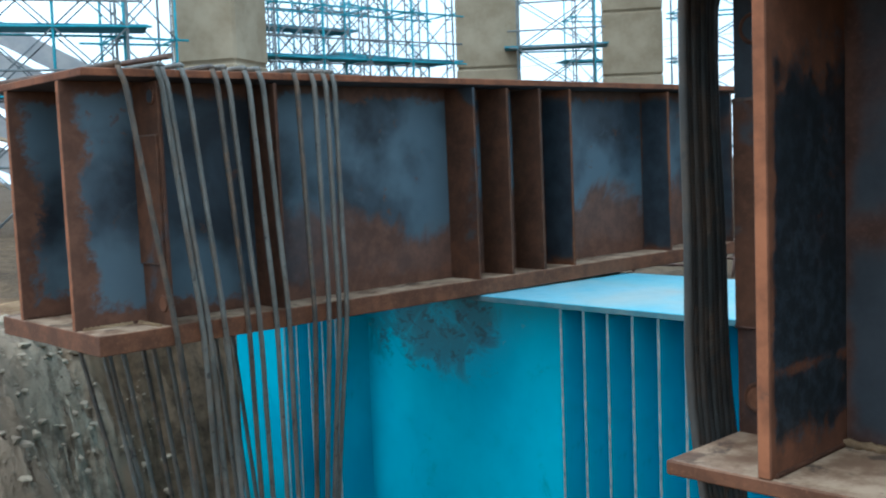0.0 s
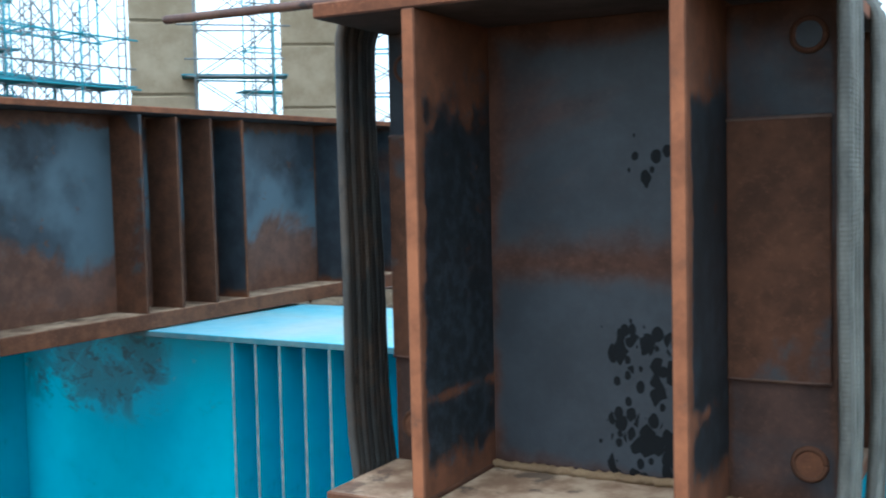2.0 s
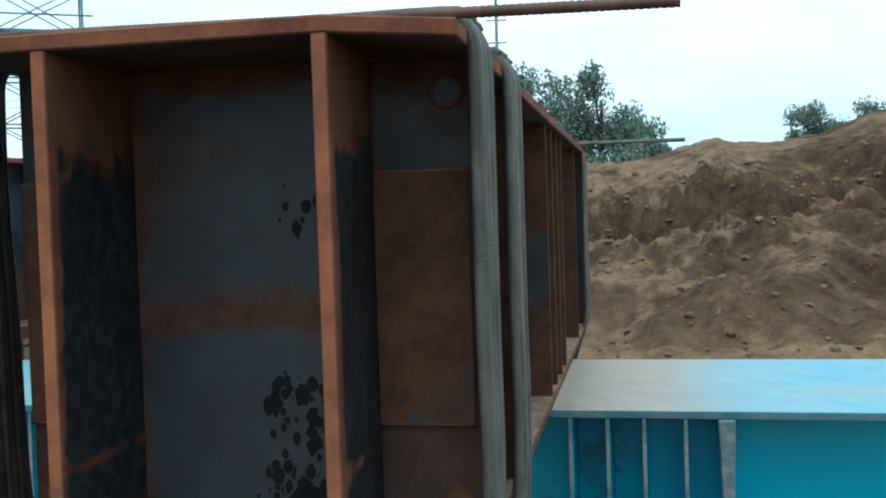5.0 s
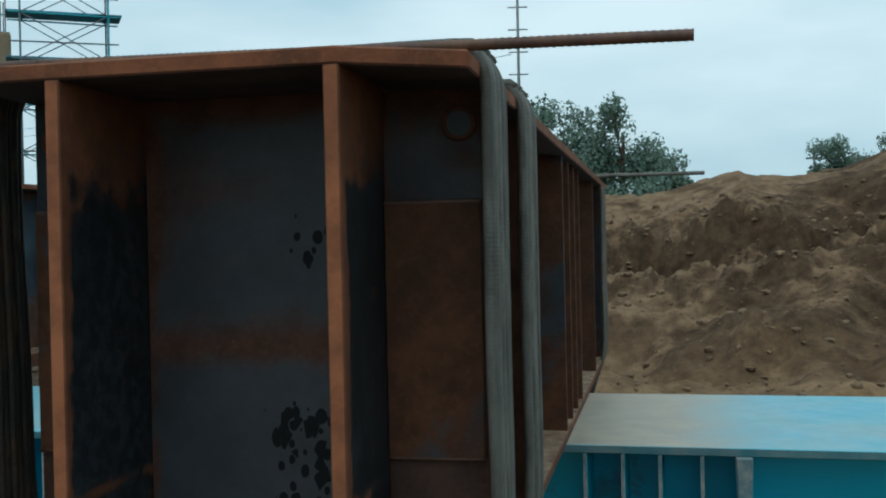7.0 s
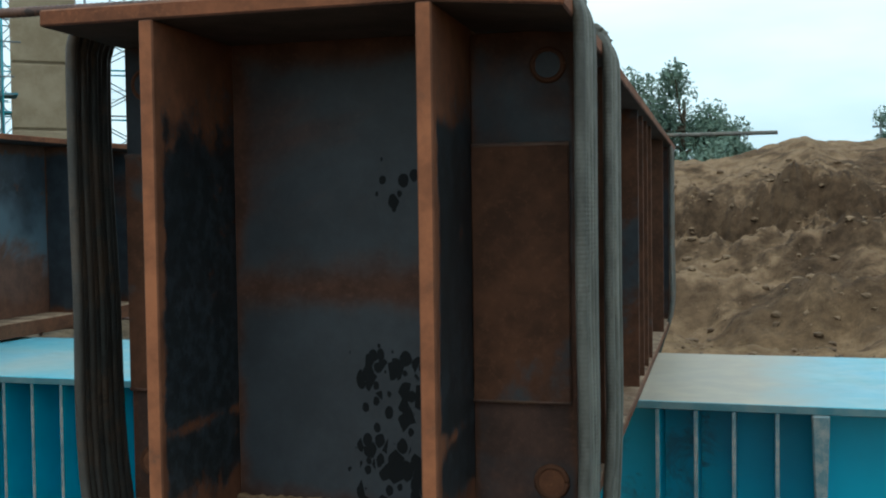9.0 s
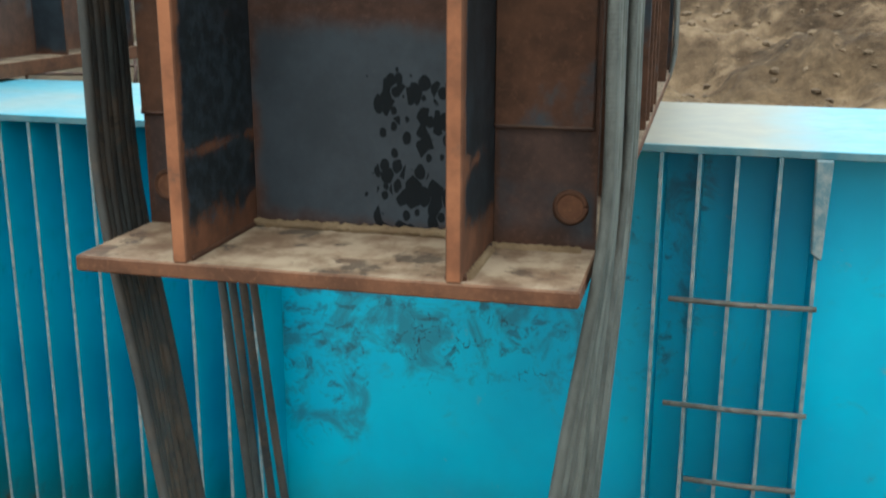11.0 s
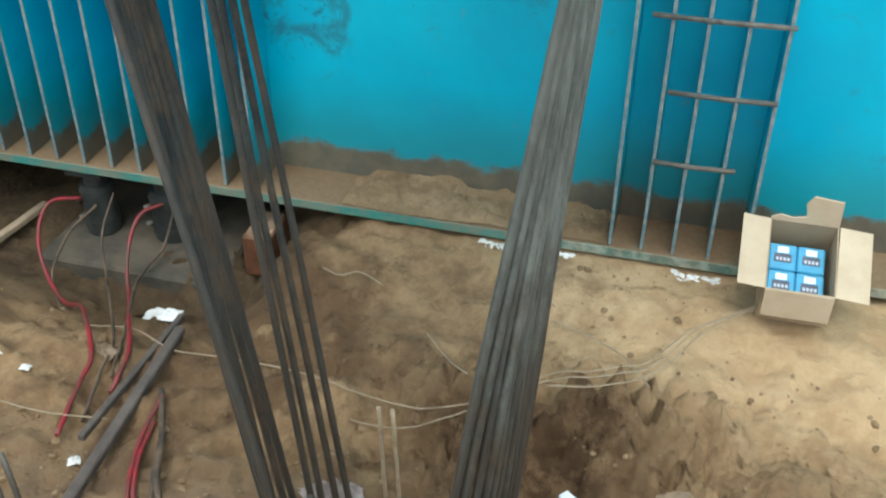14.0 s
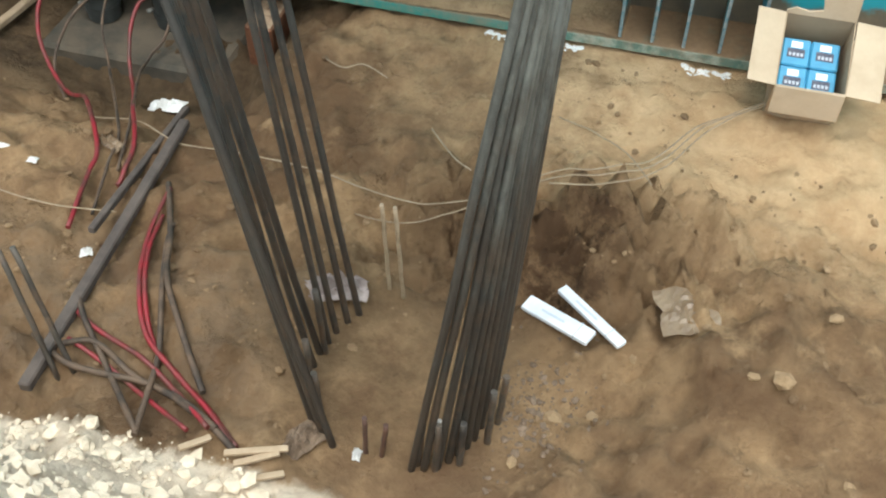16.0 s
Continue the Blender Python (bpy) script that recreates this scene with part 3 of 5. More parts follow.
def strewn(name, xs, ys, sizes, sink, material, label, category, seed, flat=0.75):
    """Many rough lumps lying on the ground, joined into one mesh."""
    bm = bmesh.new()
    bmesh.ops.create_icosphere(bm, subdivisions=1, radius=1)
    base = np.array([v.co[:] for v in bm.verts])
    tri = np.array([[v.index for v in f.verts] for f in bm.faces])
    bm.free()
    g = np.random.RandomState(seed)
    n = len(xs)
    zs = height(xs, ys) + sizes * sink
    a = g.rand(n) * 6.28
    k = np.stack([g.uniform(0.7, 1.35, n), g.uniform(0.7, 1.35, n), flat * g.uniform(0.55, 1.1, n)], -1)
    p = base[None] * g.uniform(0.68, 1.15, (n, len(base), 1)) * k[:, None]
    x = p[..., 0] * np.cos(a)[:, None] - p[..., 1] * np.sin(a)[:, None]
    y = p[..., 0] * np.sin(a)[:, None] + p[..., 1] * np.cos(a)[:, None]
    p = np.stack([x, y, p[..., 2]], -1) * sizes[:, None, None] + np.stack([xs, ys, zs], -1)[:, None]
    f = tri[None] + (np.arange(n) * len(base))[:, None, None]
    me = bpy.data.meshes.new(name)
    me.from_pydata(p.reshape(-1, 3).tolist(), [], f.reshape(-1, 3).tolist())
    me.materials.append(material)
    return tagged(new(name, me), label, category, kind="stuff")


# ---- ground: one sheet with the excavated pit and the heap of spoil ----
def value_noise(x, y, seed):
    xi, yi = np.floor(x).astype(np.int64), np.floor(y).astype(np.int64)
    fx, fy = x - xi, y - yi
    fx, fy = fx * fx * (3 - 2 * fx), fy * fy * (3 - 2 * fy)

    def cell(a, b):
        h = (a * 374761393 + b * 668265263 + seed * 974711) & 0xFFFFFFFF
        h = ((h ^ (h >> 13)) * 1274126177) & 0xFFFFFFFF
        return ((h ^ (h >> 16)) & 0xFFFF) / 65535.0
    top = cell(xi, yi) * (1 - fx) + cell(xi + 1, yi) * fx
    bot = cell(xi, yi + 1) * (1 - fx) + cell(xi + 1, yi + 1) * fx
    return top * (1 - fy) + bot * fy - 0.5


def fbm(x, y, scale, octaves, seed, gain=0.5):
    out, amp = np.zeros_like(x), 1.0
    for k in range(octaves):
        out += amp * value_noise(x * scale + 17.3 * k, y * scale + 9.1 * k, seed + k)
        scale, amp = scale * 2.03, amp * gain
    return out


def step(a, b, v):
    t = np.clip((v - a) / (b - a), 0, 1)
    return t * t * (3 - 2 * t)


LEVEL, FLOOR = 2.55, 0.56


def height(x, y):
    x, y = np.asarray(x, float), np.asarray(y, float)
    wob = fbm(x, y, 0.9, 4, 3) * 0.5
    floor = FLOOR + 0.13 * step(3.0, 3.9, y) * step(-1.3, -0.5, x) - 0.32 * step(3.0, 3.7, y + 0.2 * wob) * step(-1.15, -1.6, x)
    floor = floor + 0.16 * np.exp(-(((x - 0.45) / 0.35) ** 2 + ((y - 3.1) / 0.25) ** 2)) + 0.12 * np.exp(-(((x - 1.2) / 0.6) ** 2 + ((y - 2.7) / 0.4) ** 2))
    floor = floor - 0.14 * np.exp(-(((x + 0.10) / 0.40) ** 2 + ((y - 2.80) / 0.16) ** 2)) + 0.07 * np.exp(-(((x - 0.1) / 0.5) ** 2 + ((y - 3.12) / 0.12) ** 2))
    rough = fbm(x, y, 2.2, 5, 11, 0.58) * 0.15 + fbm(x, y, 9, 5, 31, 0.68) * 0.07
    crag = np.exp(-(((x - 0.1) / 0.75) ** 2 + ((y - 2.95) / 0.30) ** 2))
    rough = rough + crag * (np.abs(fbm(x, y, 3.4, 6, 91, 0.66)) * -0.55 + 0.11)
    lumps = np.exp(-(((x - 0.7) / 0.55) ** 2 + ((y - 2.95) / 0.32) ** 2))
    rough = rough + lumps * (np.abs(fbm(x, y, 4.6, 6, 97, 0.66)) * -0.32 + 0.06)
    far_side = step(-3.6, -4.6, x)
    rough = rough + far_side * fbm(x, y, 3.2, 5, 95, 0.65) * 0.30
    rough = rough - 0.13 * np.exp(-(((x + 0.30) / 0.12) ** 2 + ((y - 2.87) / 0.05) ** 2)) - 0.10 * np.exp(-(((x - 0.50) / 0.10) ** 2 + ((y - 2.93) / 0.05) ** 2))
    rough = rough * (1 - 0.55 * step(3.15, 3.5, y) * step(-1.0, -0.5, x))
    pile = step(0.62, 0.36, np.hypot(x + 0.13, y - 2.2))
    floor = (floor + rough) * (1 - pile) + (0.505 + rough * 0.1) * pile
    girder = step(3.85, 4.05, y) * step(6.0, 5.7, y)
    floor = np.where((girder > 0) & (x > -1.3), np.minimum(floor, 0.692), floor)
    # banks of the pit
    toe_x = -5.5 - 1.45 * step(2.2, 3.6, y)
    left = step(-0.7, 1.0, (toe_x - x) + 0.35 * wob)
    right = step(0, 1.2, (x - 3.2) + 0.3 * wob)
    back = step(0, 0.9, (y - 6.1) + 0.3 * wob)
    toe_y = 1.74 - 0.42 * step(-0.55, 0.1, x) + 0.10 * wob
    near = step(0, 1.15, toe_y - y)
    out = LEVEL + fbm(x, y, 0.5, 5, 5) * 0.16
    z = floor + (out - floor) * np.clip(np.maximum(np.maximum(left, right), back), 0, 1)
    z = z + (fbm(x, y, 2.6, 5, 41, 0.6) * 0.55 + 0.18 - np.abs(fbm(x, y, 3.1, 5, 43, 0.65)) * 0.75) * left * (1 - left) * 4
    bank = 2.0 + fbm(x, y, 1.5, 4, 8) * 0.08 + fbm(x, y, 11, 3, 18, 0.6) * 0.05
    z = np.maximum(z, floor + (bank - floor) * near)
    # heap of excavated soil behind the girder
    crest = 15.2 + 0.8 * fbm(x, y * 0, 0.35, 3, 21)
    top = np.interp(x, (-7, -2.5, -0.5, 0.1, 0.5, 0.85, 1.05, 1.25, 1.5, 1.75, 2.1, 2.7, 3.2, 5.5, 9, 16), (1.5, 1.66, 1.76, 1.79, 1.88, 1.97, 2.04, 2.09, 2.01, 1.98, 1.99, 2.08, 2.22, 2.5, 2.7, 2.3))
    top = top + 0.05 * fbm(x, y * 0 + 3, 2.2, 4, 23)
    face = step(9.7, 13.4, y + 1.3 * fbm(x, y, 0.6, 4, 25)) * step(21.5, 16.0, y)
    ends = step(-6.5, -1.0, x) * step(26, 18, x)
    heap = top * ends * face * (0.72 + 0.28 * step(12.0, crest, y))
    gully = np.abs(fbm(x + 0.4 * y, y * 0.35, 0.9, 4, 51))
    heap = heap - 0.5 * ends * face * (1 - gully * 3).clip(0, 1) * step(15.5, 13.0, y) * 0.5
    calm = 1.25 - 1.2 * step(11.9, 13.6, y)
    heap = heap + ends * face * calm * (fbm(x, y, 1.1, 6, 61, 0.58) * 0.55 + 0.26 - np.abs(fbm(x, y * 0.8, 0.75, 6, 63, 0.62)) * 1.5)
    # a caved-in hollow, the slipped ridge beside it and the tongue of loose soil below
    heap = heap - 0.75 * np.exp(-(((x - 0.25 - 0.12 * (y - 12)) / 0.55) ** 2 + ((y - 11.9) / 0.85) ** 2)) + 0.12 * np.exp(-(((x - 0.75) / 0.4) ** 2 + ((y - 12.6) / 0.7) ** 2))
    run = np.clip((13.0 - y) / 1.8, -0.3, 1.3)
    heap = heap + 0.26 * np.exp(-(((x - 0.85 - 0.75 * run) / 0.22) ** 2)) * step(10.7, 11.4, y) * step(12.9, 12.1, y)
    heap = heap - 0.45 * np.exp(-(((x - 2.3) / 0.5) ** 2 + ((y - 13.0) / 0.8) ** 2)) + 0.28 * np.exp(-(((x - 1.5) / 1.4) ** 2 + ((y - 10.4) / 0.7) ** 2))
    low = 0.22 * step(7.2, 8.6, y) * step(12.5, 10.5, y) * step(-8, -3, x) * (1 + 2 * fbm(x, y, 1.2, 4, 71))
    return z + np.maximum(heap, 0) + low + (np.hypot(x, y) > 7) * fbm(x, y, 4.0, 3, 81) * 0.05


def lines(fine0, fine1, fs, mid0, mid1, ms, far):
    out = list(np.arange(fine0, fine1, fs)) + list(np.arange(fine1, mid1, ms))
    out = list(np.arange(mid0, fine0 - ms * 0.5, ms)) + out
    s, a, b = ms, out[0], out[-1]
    while b < far:
        s *= 1.45
        a, b = a - s, b + s
        out = [a] + out + [b]
    return np.array(out)


gx = lines(-2.4, 1.7, 0.025, -9.0, 12.0, 0.085, 900)
gy = lines(1.2, 4.2, 0.025, -1.0, 18.0, 0.085, 900)
GX, GY = np.meshgrid(gx, gy)
GZ = height(GX, GY)
verts = np.stack([GX, GY, GZ], -1).reshape(-1, 3)
nx, ny = len(gx), len(gy)
idx = np.arange(nx * ny).reshape(ny, nx)
quads = np.stack([idx[:-1, :-1], idx[:-1, 1:], idx[1:, 1:], idx[1:, :-1]], -1).reshape(-1, 4)
me = bpy.data.meshes.new("ground")
me.from_pydata(verts.tolist(), [], quads.tolist())
me.polygons.foreach_set("use_smooth", np.ones(len(quads), bool))
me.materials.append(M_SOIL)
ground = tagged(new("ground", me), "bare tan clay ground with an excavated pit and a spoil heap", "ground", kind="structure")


def gz(x, y):
    return float(height(np.array([x]), np.array([y]))[0])


# ---- the steel reaction frame ----
WEB0, WEB1 = 2.915, 3.983   # web from the top of the lower flange to the bottom of the upper one
LOW, TOP = 2.880, 4.018


def reaction_beam(label, m, stiffs, length, web_mat, end_label, low=LOW, droop=0.0):
    """A rusty box girder of two webs. Local y runs along it from its end, x across, z as in the world.
    droop: how far the upper flange hangs outside its web at +x, for each metre."""
    b = thing("steel_reaction_beam", label, "steel beam", "rusty beams across the blue girder", m)
    L, W, S, T, WT = length, 0.54, 0.293, 0.016, 0.56 if droop else 0.54
    ceil = WEB1 + (0.012 if droop else 0.0)
    part("bottom_flange", box(-W, W, 0, L, low, WEB0, 0.004), M_FLANGE, b, "rusty bottom flange under pale dust")
    upper = box(-W, WT, 0, L, WEB1, TOP, 0.004)
    if droop:
        for x in (0.30, 0.43):
            bmesh.ops.bisect_plane(upper, geom=upper.verts[:] + upper.edges[:] + upper.faces[:], plane_co=(x, 0, 0), plane_no=(1, 0, 0))
        for v in upper.verts:
            v.co.z += 0.012 - droop * max(0.0, v.co.x - 0.30)
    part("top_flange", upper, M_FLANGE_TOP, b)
    for s in (-1, 1):
        part("web", box(s * S - T, s * S + T, 0.0, L, WEB0, ceil, 0.003), web_mat, b, "web plate with grey mill scale and rust")
        for k, (y, mat) in enumerate(stiffs):
            x0, x1 = (s * S + T, W - 0.004) if s > 0 else (-W + 0.004, s * S - T)
            st = part("stiffener", box(x0, x1, y - 0.009, y + 0.009, WEB0, ceil - (0.012 if s > 0 else 0.0), 0.002), mat, b)
            if k == 0:
                # a face plate welded on the end stiffener between two weld lines, with a round lifting hole boss
                part("face_plate", box(x0 + 0.001, x1 - 0.012, y - 0.021, y - 0.009, WEB0 + 0.268, WEB1 - 0.245, 0.003), M_STIFF_RUST, st)
                for zz in (WEB0 + 0.094, WEB1 - 0.075):
                    at = pose((x0 + x1) / 2 + s * 0.057, y - 0.012, zz, 90)
                    # Discs stand in for the holes; the upper is dark for its shaded inside.
                    disc = cylinder(0.030, -0.002, 0.003, 24, bevel=0.001)
                    bmesh.ops.transform(disc, matrix=at, verts=disc.verts)
                    part("hole_disc", disc, M_FLANGE if zz < 3.3 else M_STIFF_DARK, st)
                    ring = tube([(0.033 * math.cos(a), 0.033 * math.sin(a), 0.0) for a in (k * math.pi / 14 for k in range(29))], 0.0065, 6)
                    bmesh.ops.transform(ring, matrix=at, verts=ring.verts)
                    part("weld_ring", ring, M_STIFF_RUST, st)
                for zz in (WEB0 + 0.268, WEB1 - 0.245):
                    seam = tube([(x0 + (x1 - x0 - 0.012) * k / 12, y - 0.015, zz + 0.0015 * (k % 2)) for k in range(13)], 0.006, 6)
                    part("weld_bead", seam, M_ROD, st)
    for y in (0.368, L - 0.368, L / 2):
        part("diaphragm", box(-S + T, S - T, y - 0.008, y + 0.008, WEB0, ceil, 0.002), M_DIA, b, end_label)
    for s in (-1, 1):
        weld = bmesh.new()
        tube([(s * (S - T), 0.02 + 0.01 * i, WEB0 + 0.004 + 0.001 * (i % 2)) for i in range(34)], 0.007, 5, weld)
        tube([(s * (S + T), 0.02 + 0.01 * i, WEB0 + 0.004 + 0.001 * (i % 2)) for i in range(28)], 0.007, 5, weld)
        part("weld_bead", weld, M_STIFF_RUST, b)
    rng = random.Random(9)
    for pts in ([(-S + T + 0.012 * i, 0.351 - 0.01 * rng.random(), WEB0 + 0.007 + 0.004 * rng.random()) for i in range(47)], [(S + T + 0.006, 0.03 + 0.012 * i, WEB0 + 0.002 * rng.random()) for i in range(20)],
                [(S + T + 0.01 * i, 0.295 - 0.006 * rng.random(), WEB0 + 0.002) for i in range(21)]):
        part("dust_line", tube(pts, 0.009, 6, rib=0.003), M_CLOD, b, "pale dust caught along the weld")
    return b


near_m = pose(-0.296, 2.012, -0.007, 0.2, 0, 1.9)
near_beam = reaction_beam("rusty steel box beam lying on the blue girder with bent bars over its end", near_m,
                          ((0.328, M_STIFF), (0.90, M_STIFF_RUST), (2.15, M_STIFF_RUST), (2.42, M_STIFF_RUST), (2.69, M_STIFF_RUST), (2.96, M_STIFF_RUST), (4.0, M_STIFF_RUST), (4.7, M_STIFF)),
                          5.1, M_WEB, "grey diaphragm plate with a rust band and black oil spots", droop=0.088)
far_m = pose(-4.09, 1.887, 0.034, 0.6)
far_beam = reaction_beam("rusty steel box beam with grey mill scale on the blue girder, bars over its end", far_m,
                         ((0.34, M_STIFF_RUST), (0.93, M_STIFF_RUST), (2.215, M_STIFF_RUST), (2.48, M_STIFF_RUST), (2.75, M_STIFF_RUST), (3.02, M_STIFF_DARK), (4.01, M_STIFF_DARK), (4.76, M_STIFF)),
                         5.1, M_WEB_FAR, "dark grey diaphragm plate with rusty borders", low=LOW - 0.052)

girder = thing("blue_main_girder", "bright blue painted steel box girder standing on jacks", "steel girder", m=pose(0.003, 0, 0))
GX0, GX1, GY0, GY1 = -6.6, 2.6, 4.065, 5.42
part("top_flange", box(GX0, GX1, GY0, GY1, 2.850, 2.882, 0.003), M_BLUE_TOP, girder, "blue top flange, pale with dust and painted sky reflection")
part("bottom_flange", box(GX0, GX1, GY0 - 0.012, GY1, 0.708, 0.756, 0.004), M_GREEN, girder, "green-blue bottom flange caked with mud")
for y in (GY0 + 0.28, GY1 - 0.28):
    part("web", box(GX0, GX1, y - 0.009, y + 0.009, 0.756, 2.850, 0), M_BLUE_WEB, girder, "blue web with black smears and mud")
STIFFS = [0.240, 0.380, 0.516, 0.668, 0.816] + [-2.98 + 0.152 * k for k in range(11)] + [-4.93 - 0.15 * k for k in range(5)]
for x in STIFFS:
    for y0, y1 in ((GY0 + 0.008, GY0 + 0.271), (GY1 - 0.271, GY1 - 0.008)):
        st = part("stiffener", box(-0.007, 0.007, y0, y1, 0.756, 2.850, 0.002), M_BLUE, girder)
        st.location.x = x
        if y0 < 4.2:
            part("scuffed_edge", box(-0.0075, 0.0075, y0 - 0.004, y0 + 0.001, 0.76, 2.848, 0.001), M_EDGE, st)
for x0, x1, z in ((0.296, 0.835, 2.287), (0.298, 0.835, 1.858), (0.396, 0.823, 1.541), (0.376, 0.712, 1.217)):
    part("welded_rung", tube([(x0, GY0 - 0.008, z), ((x0 + x1) / 2, GY0 - 0.008, z - 0.003), (x1, GY0 - 0.008, z + 0.004)], 0.011, 8), M_BAR_GREY, girder, "short ribbed bar welded across the stiffeners")
bk = box(0.785, 0.847, GY0 - 0.014, GY0 + 0.05, 2.478, 2.850, 0.006)
for v in bk.verts:
    if v.co.z < 2.53:
        v.co.x += 0.012 if v.co.x < 0.815 else -0.012
        v.co.z += 0.02 if v.co.x < 0.815 else 0.0
part("bracket", bk, M_EDGE, girder, "scuffed grey bracket under the flange")
part("bracket", box(0.80, 0.835, GY0 - 0.012, GY0 + 0.04, 0.756, 0.87, 0.004), M_EDGE, girder)


def soil_heap(x0, x1, y0, y1, z, h, seed):
    """Loose soil lying along the bottom flange."""
    bm = bmesh.new()
    nu, nv = 90, 16
    rows = []
    for j in range(nv + 1):
        row = []
        for i in range(nu + 1):
            u, v = i / nu, j / nv
            p = Vector((x0 + (x1 - x0) * u, y0 + (y1 - y0) * v, 0))
            n = noise.fractal(p * 5 + Vector((seed, 0, 0)), 0.7, 2.0, 6)
            k = max(0.0, math.sin(math.pi * u) ** 0.6 * (0.35 + 0.65 * v) + 0.55 * n)
            edge = min(1.0, v * 6) * min(1.0, u * 9, (1 - u) * 9)
            row.append(bm.verts.new((p.x, p.y + 0.02 * n, z + h * k * edge)))
        rows.append(row)
    for a, b in zip(rows, rows[1:]):
        for i in range(nu):
            bm.faces.new((a[i], a[i + 1], b[i + 1], b[i])).smooth = True
    return bm


tagged(part("soil_on_flange", soil_heap(-1.02, -0.18, 4.062, 4.333, 0.762, 0.055, 3), M_CLOD, None, "tan loose soil heaped along the bottom flange", "stuff"), category="soil")
tagged(part("soil_on_flange", soil_heap(-0.1, 0.26, 4.065, 4.333, 0.762, 0.035, 9), M_CLOD, None, "tan loose soil heaped along the bottom flange", "stuff"), category="soil")


# ---- bars bent over the ends of the beams, anchored in the piles ----
BR = 0.0125


def tie_bar(name, y, xl, xr, foot_l, foot_r, mat, top=TOP, lean=0.0, group="", tuck=1.0, slant=False):
    """One bar: up from the pile on one side, over the top flange and down to the pile on the other."""
    t = top + BR + 0.002
    def bend(x, s):
        return [(x, y, t - 0.11), (x - s * 0.006, y, t - 0.05), (x - s * 0.028, y, t - 0.014), (x - s * 0.07, y, t)]
    a, b = Vector(foot_l), Vector(foot_r)
    xe = -0.858 - 0.033 * (y - 2.0) if tuck < 1 else xl
    xl3 = xe + (xl - xe) * tuck
    left = [a + (Vector((xl3, y, 3.0)) - a) * (k / 6) for k in range(7)]
    right = [b + (Vector((xr, y, 3.0)) - b) * (k / 6) for k in range(7)]
    rng = random.Random(int(y * 1000))
    for line in (left, right):
        for k in range(1, 6):
            line[k] = line[k] + Vector((rng.uniform(-0.004, 0.004), rng.uniform(-0.004, 0.004), 0))
    if slant:
        def yz(z, foot):
            return y + (foot.y - y) * (t - z) / (t - foot.z)
        mid = lambda x, foot: [(x, yz(z, foot), z) for z in (2.9, 3.3, 3.7, t - 0.11)]
        low = lambda x, foot: [tuple(foot.lerp(Vector((x, yz(2.9, foot), 2.9)), k / 6)) for k in range(6)]
        pts = low(xl, a) + mid(xl, a) + bend(xl, -1)[1:] + [((xl + xr) / 2, y, t)] + bend(xr, 1)[:0:-1] + mid(xr, b)[::-1] + low(xr, b)[::-1]
    else:
        pts = left + [((xl + xl3) / 2, y, 3.4), (xl, y, 3.7)] + bend(xl, -1) + [((xl + xr) / 2, y + lean, t)] + bend(xr, 1)[::-1] + [(xr, y, 3.7), (xr, y, 3.4)] + right[::-1]
    bm = tube(smooth(pts, 4), BR, 8)
    ob = part(name, bm, mat, None, "long ribbed steel bar bent over the rusty beam into the pile")
    return tagged(ob, category="steel bar", group=group)


near_ys = (2.150, 2.176, 2.202, 2.228, 2.254, 2.282, 2.310, 2.340, 2.68, 2.74, 2.80, 2.86)
out_l = (0.017, 0.026, 0.024, 0.032, 0.031, 0.040, 0.041, 0.051, 0.02, 0.03, 0.02, 0.03)
out_r = (0.0, 0.003, 0.001, 0.004, 0.0, 0.003, 0.002, 0.0, 0.0, 0.004, 0.001, 0.003)
FEET_K = (0, 0.2, 0.4, 0.6, 0.8, 1.0)
FEET_LX, FEET_LY = (-0.31, -0.42, -0.48, -0.49, -0.47, -0.41), (1.92, 2.00, 2.10, 2.25, 2.36, 2.47)
FEET_RX, FEET_RY = (-0.06, 0.03, 0.085, 0.12, 0.13, 0.12), (1.91, 1.94, 2.02, 2.10, 2.26, 2.42)
for i, y in enumerate(near_ys):
    k = i / 11
    fl = (float(np.interp(k, FEET_K, FEET_LX)), float(np.interp(k, FEET_K, FEET_LY)), 0.44)
    fr = (float(np.interp(k, FEET_K, FEET_RX)), float(np.interp(k, FEET_K, FEET_RY)), 0.44)
    skew = -0.033 * (y - 2.0)
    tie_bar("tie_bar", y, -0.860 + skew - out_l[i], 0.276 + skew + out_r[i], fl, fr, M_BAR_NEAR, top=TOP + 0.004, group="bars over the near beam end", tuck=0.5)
for i, y in enumerate((2.01, 2.18, 2.205, 2.30, 2.45, 2.51, 2.615, 2.69, 2.88, 2.98, 3.05, 3.10)):
    k = i / 11
    al, ar = radians(240 - 120 * k), radians(-60 + 120 * k)
    tie_bar("tie_bar", y, -4.655, -3.53, (-4.09 + 0.32 * math.cos(al), 2.88 + 0.32 * math.sin(al), 0.40), (-4.09 + 0.32 * math.cos(ar), 2.88 + 0.32 * math.sin(ar), 0.40), M_BAR_GREY if i % 4 else M_BAR, top=TOP + 0.046, group="bars over the far beam end", slant=True)
for i, y in enumerate((6.55, 6.62, 6.72, 6.8)):
    sk = -0.033 * (y - 2.0)
    tie_bar("tie_bar", y, -0.862 + sk, 0.258 + sk, (-0.5 - 0.1 * i, 6.6 + 0.1 * i, 1.9), (-0.2 - 0.03 * i, 6.6 + 0.1 * i, 1.9), M_BAR_GREY, group="bars over the far end of the near beam")


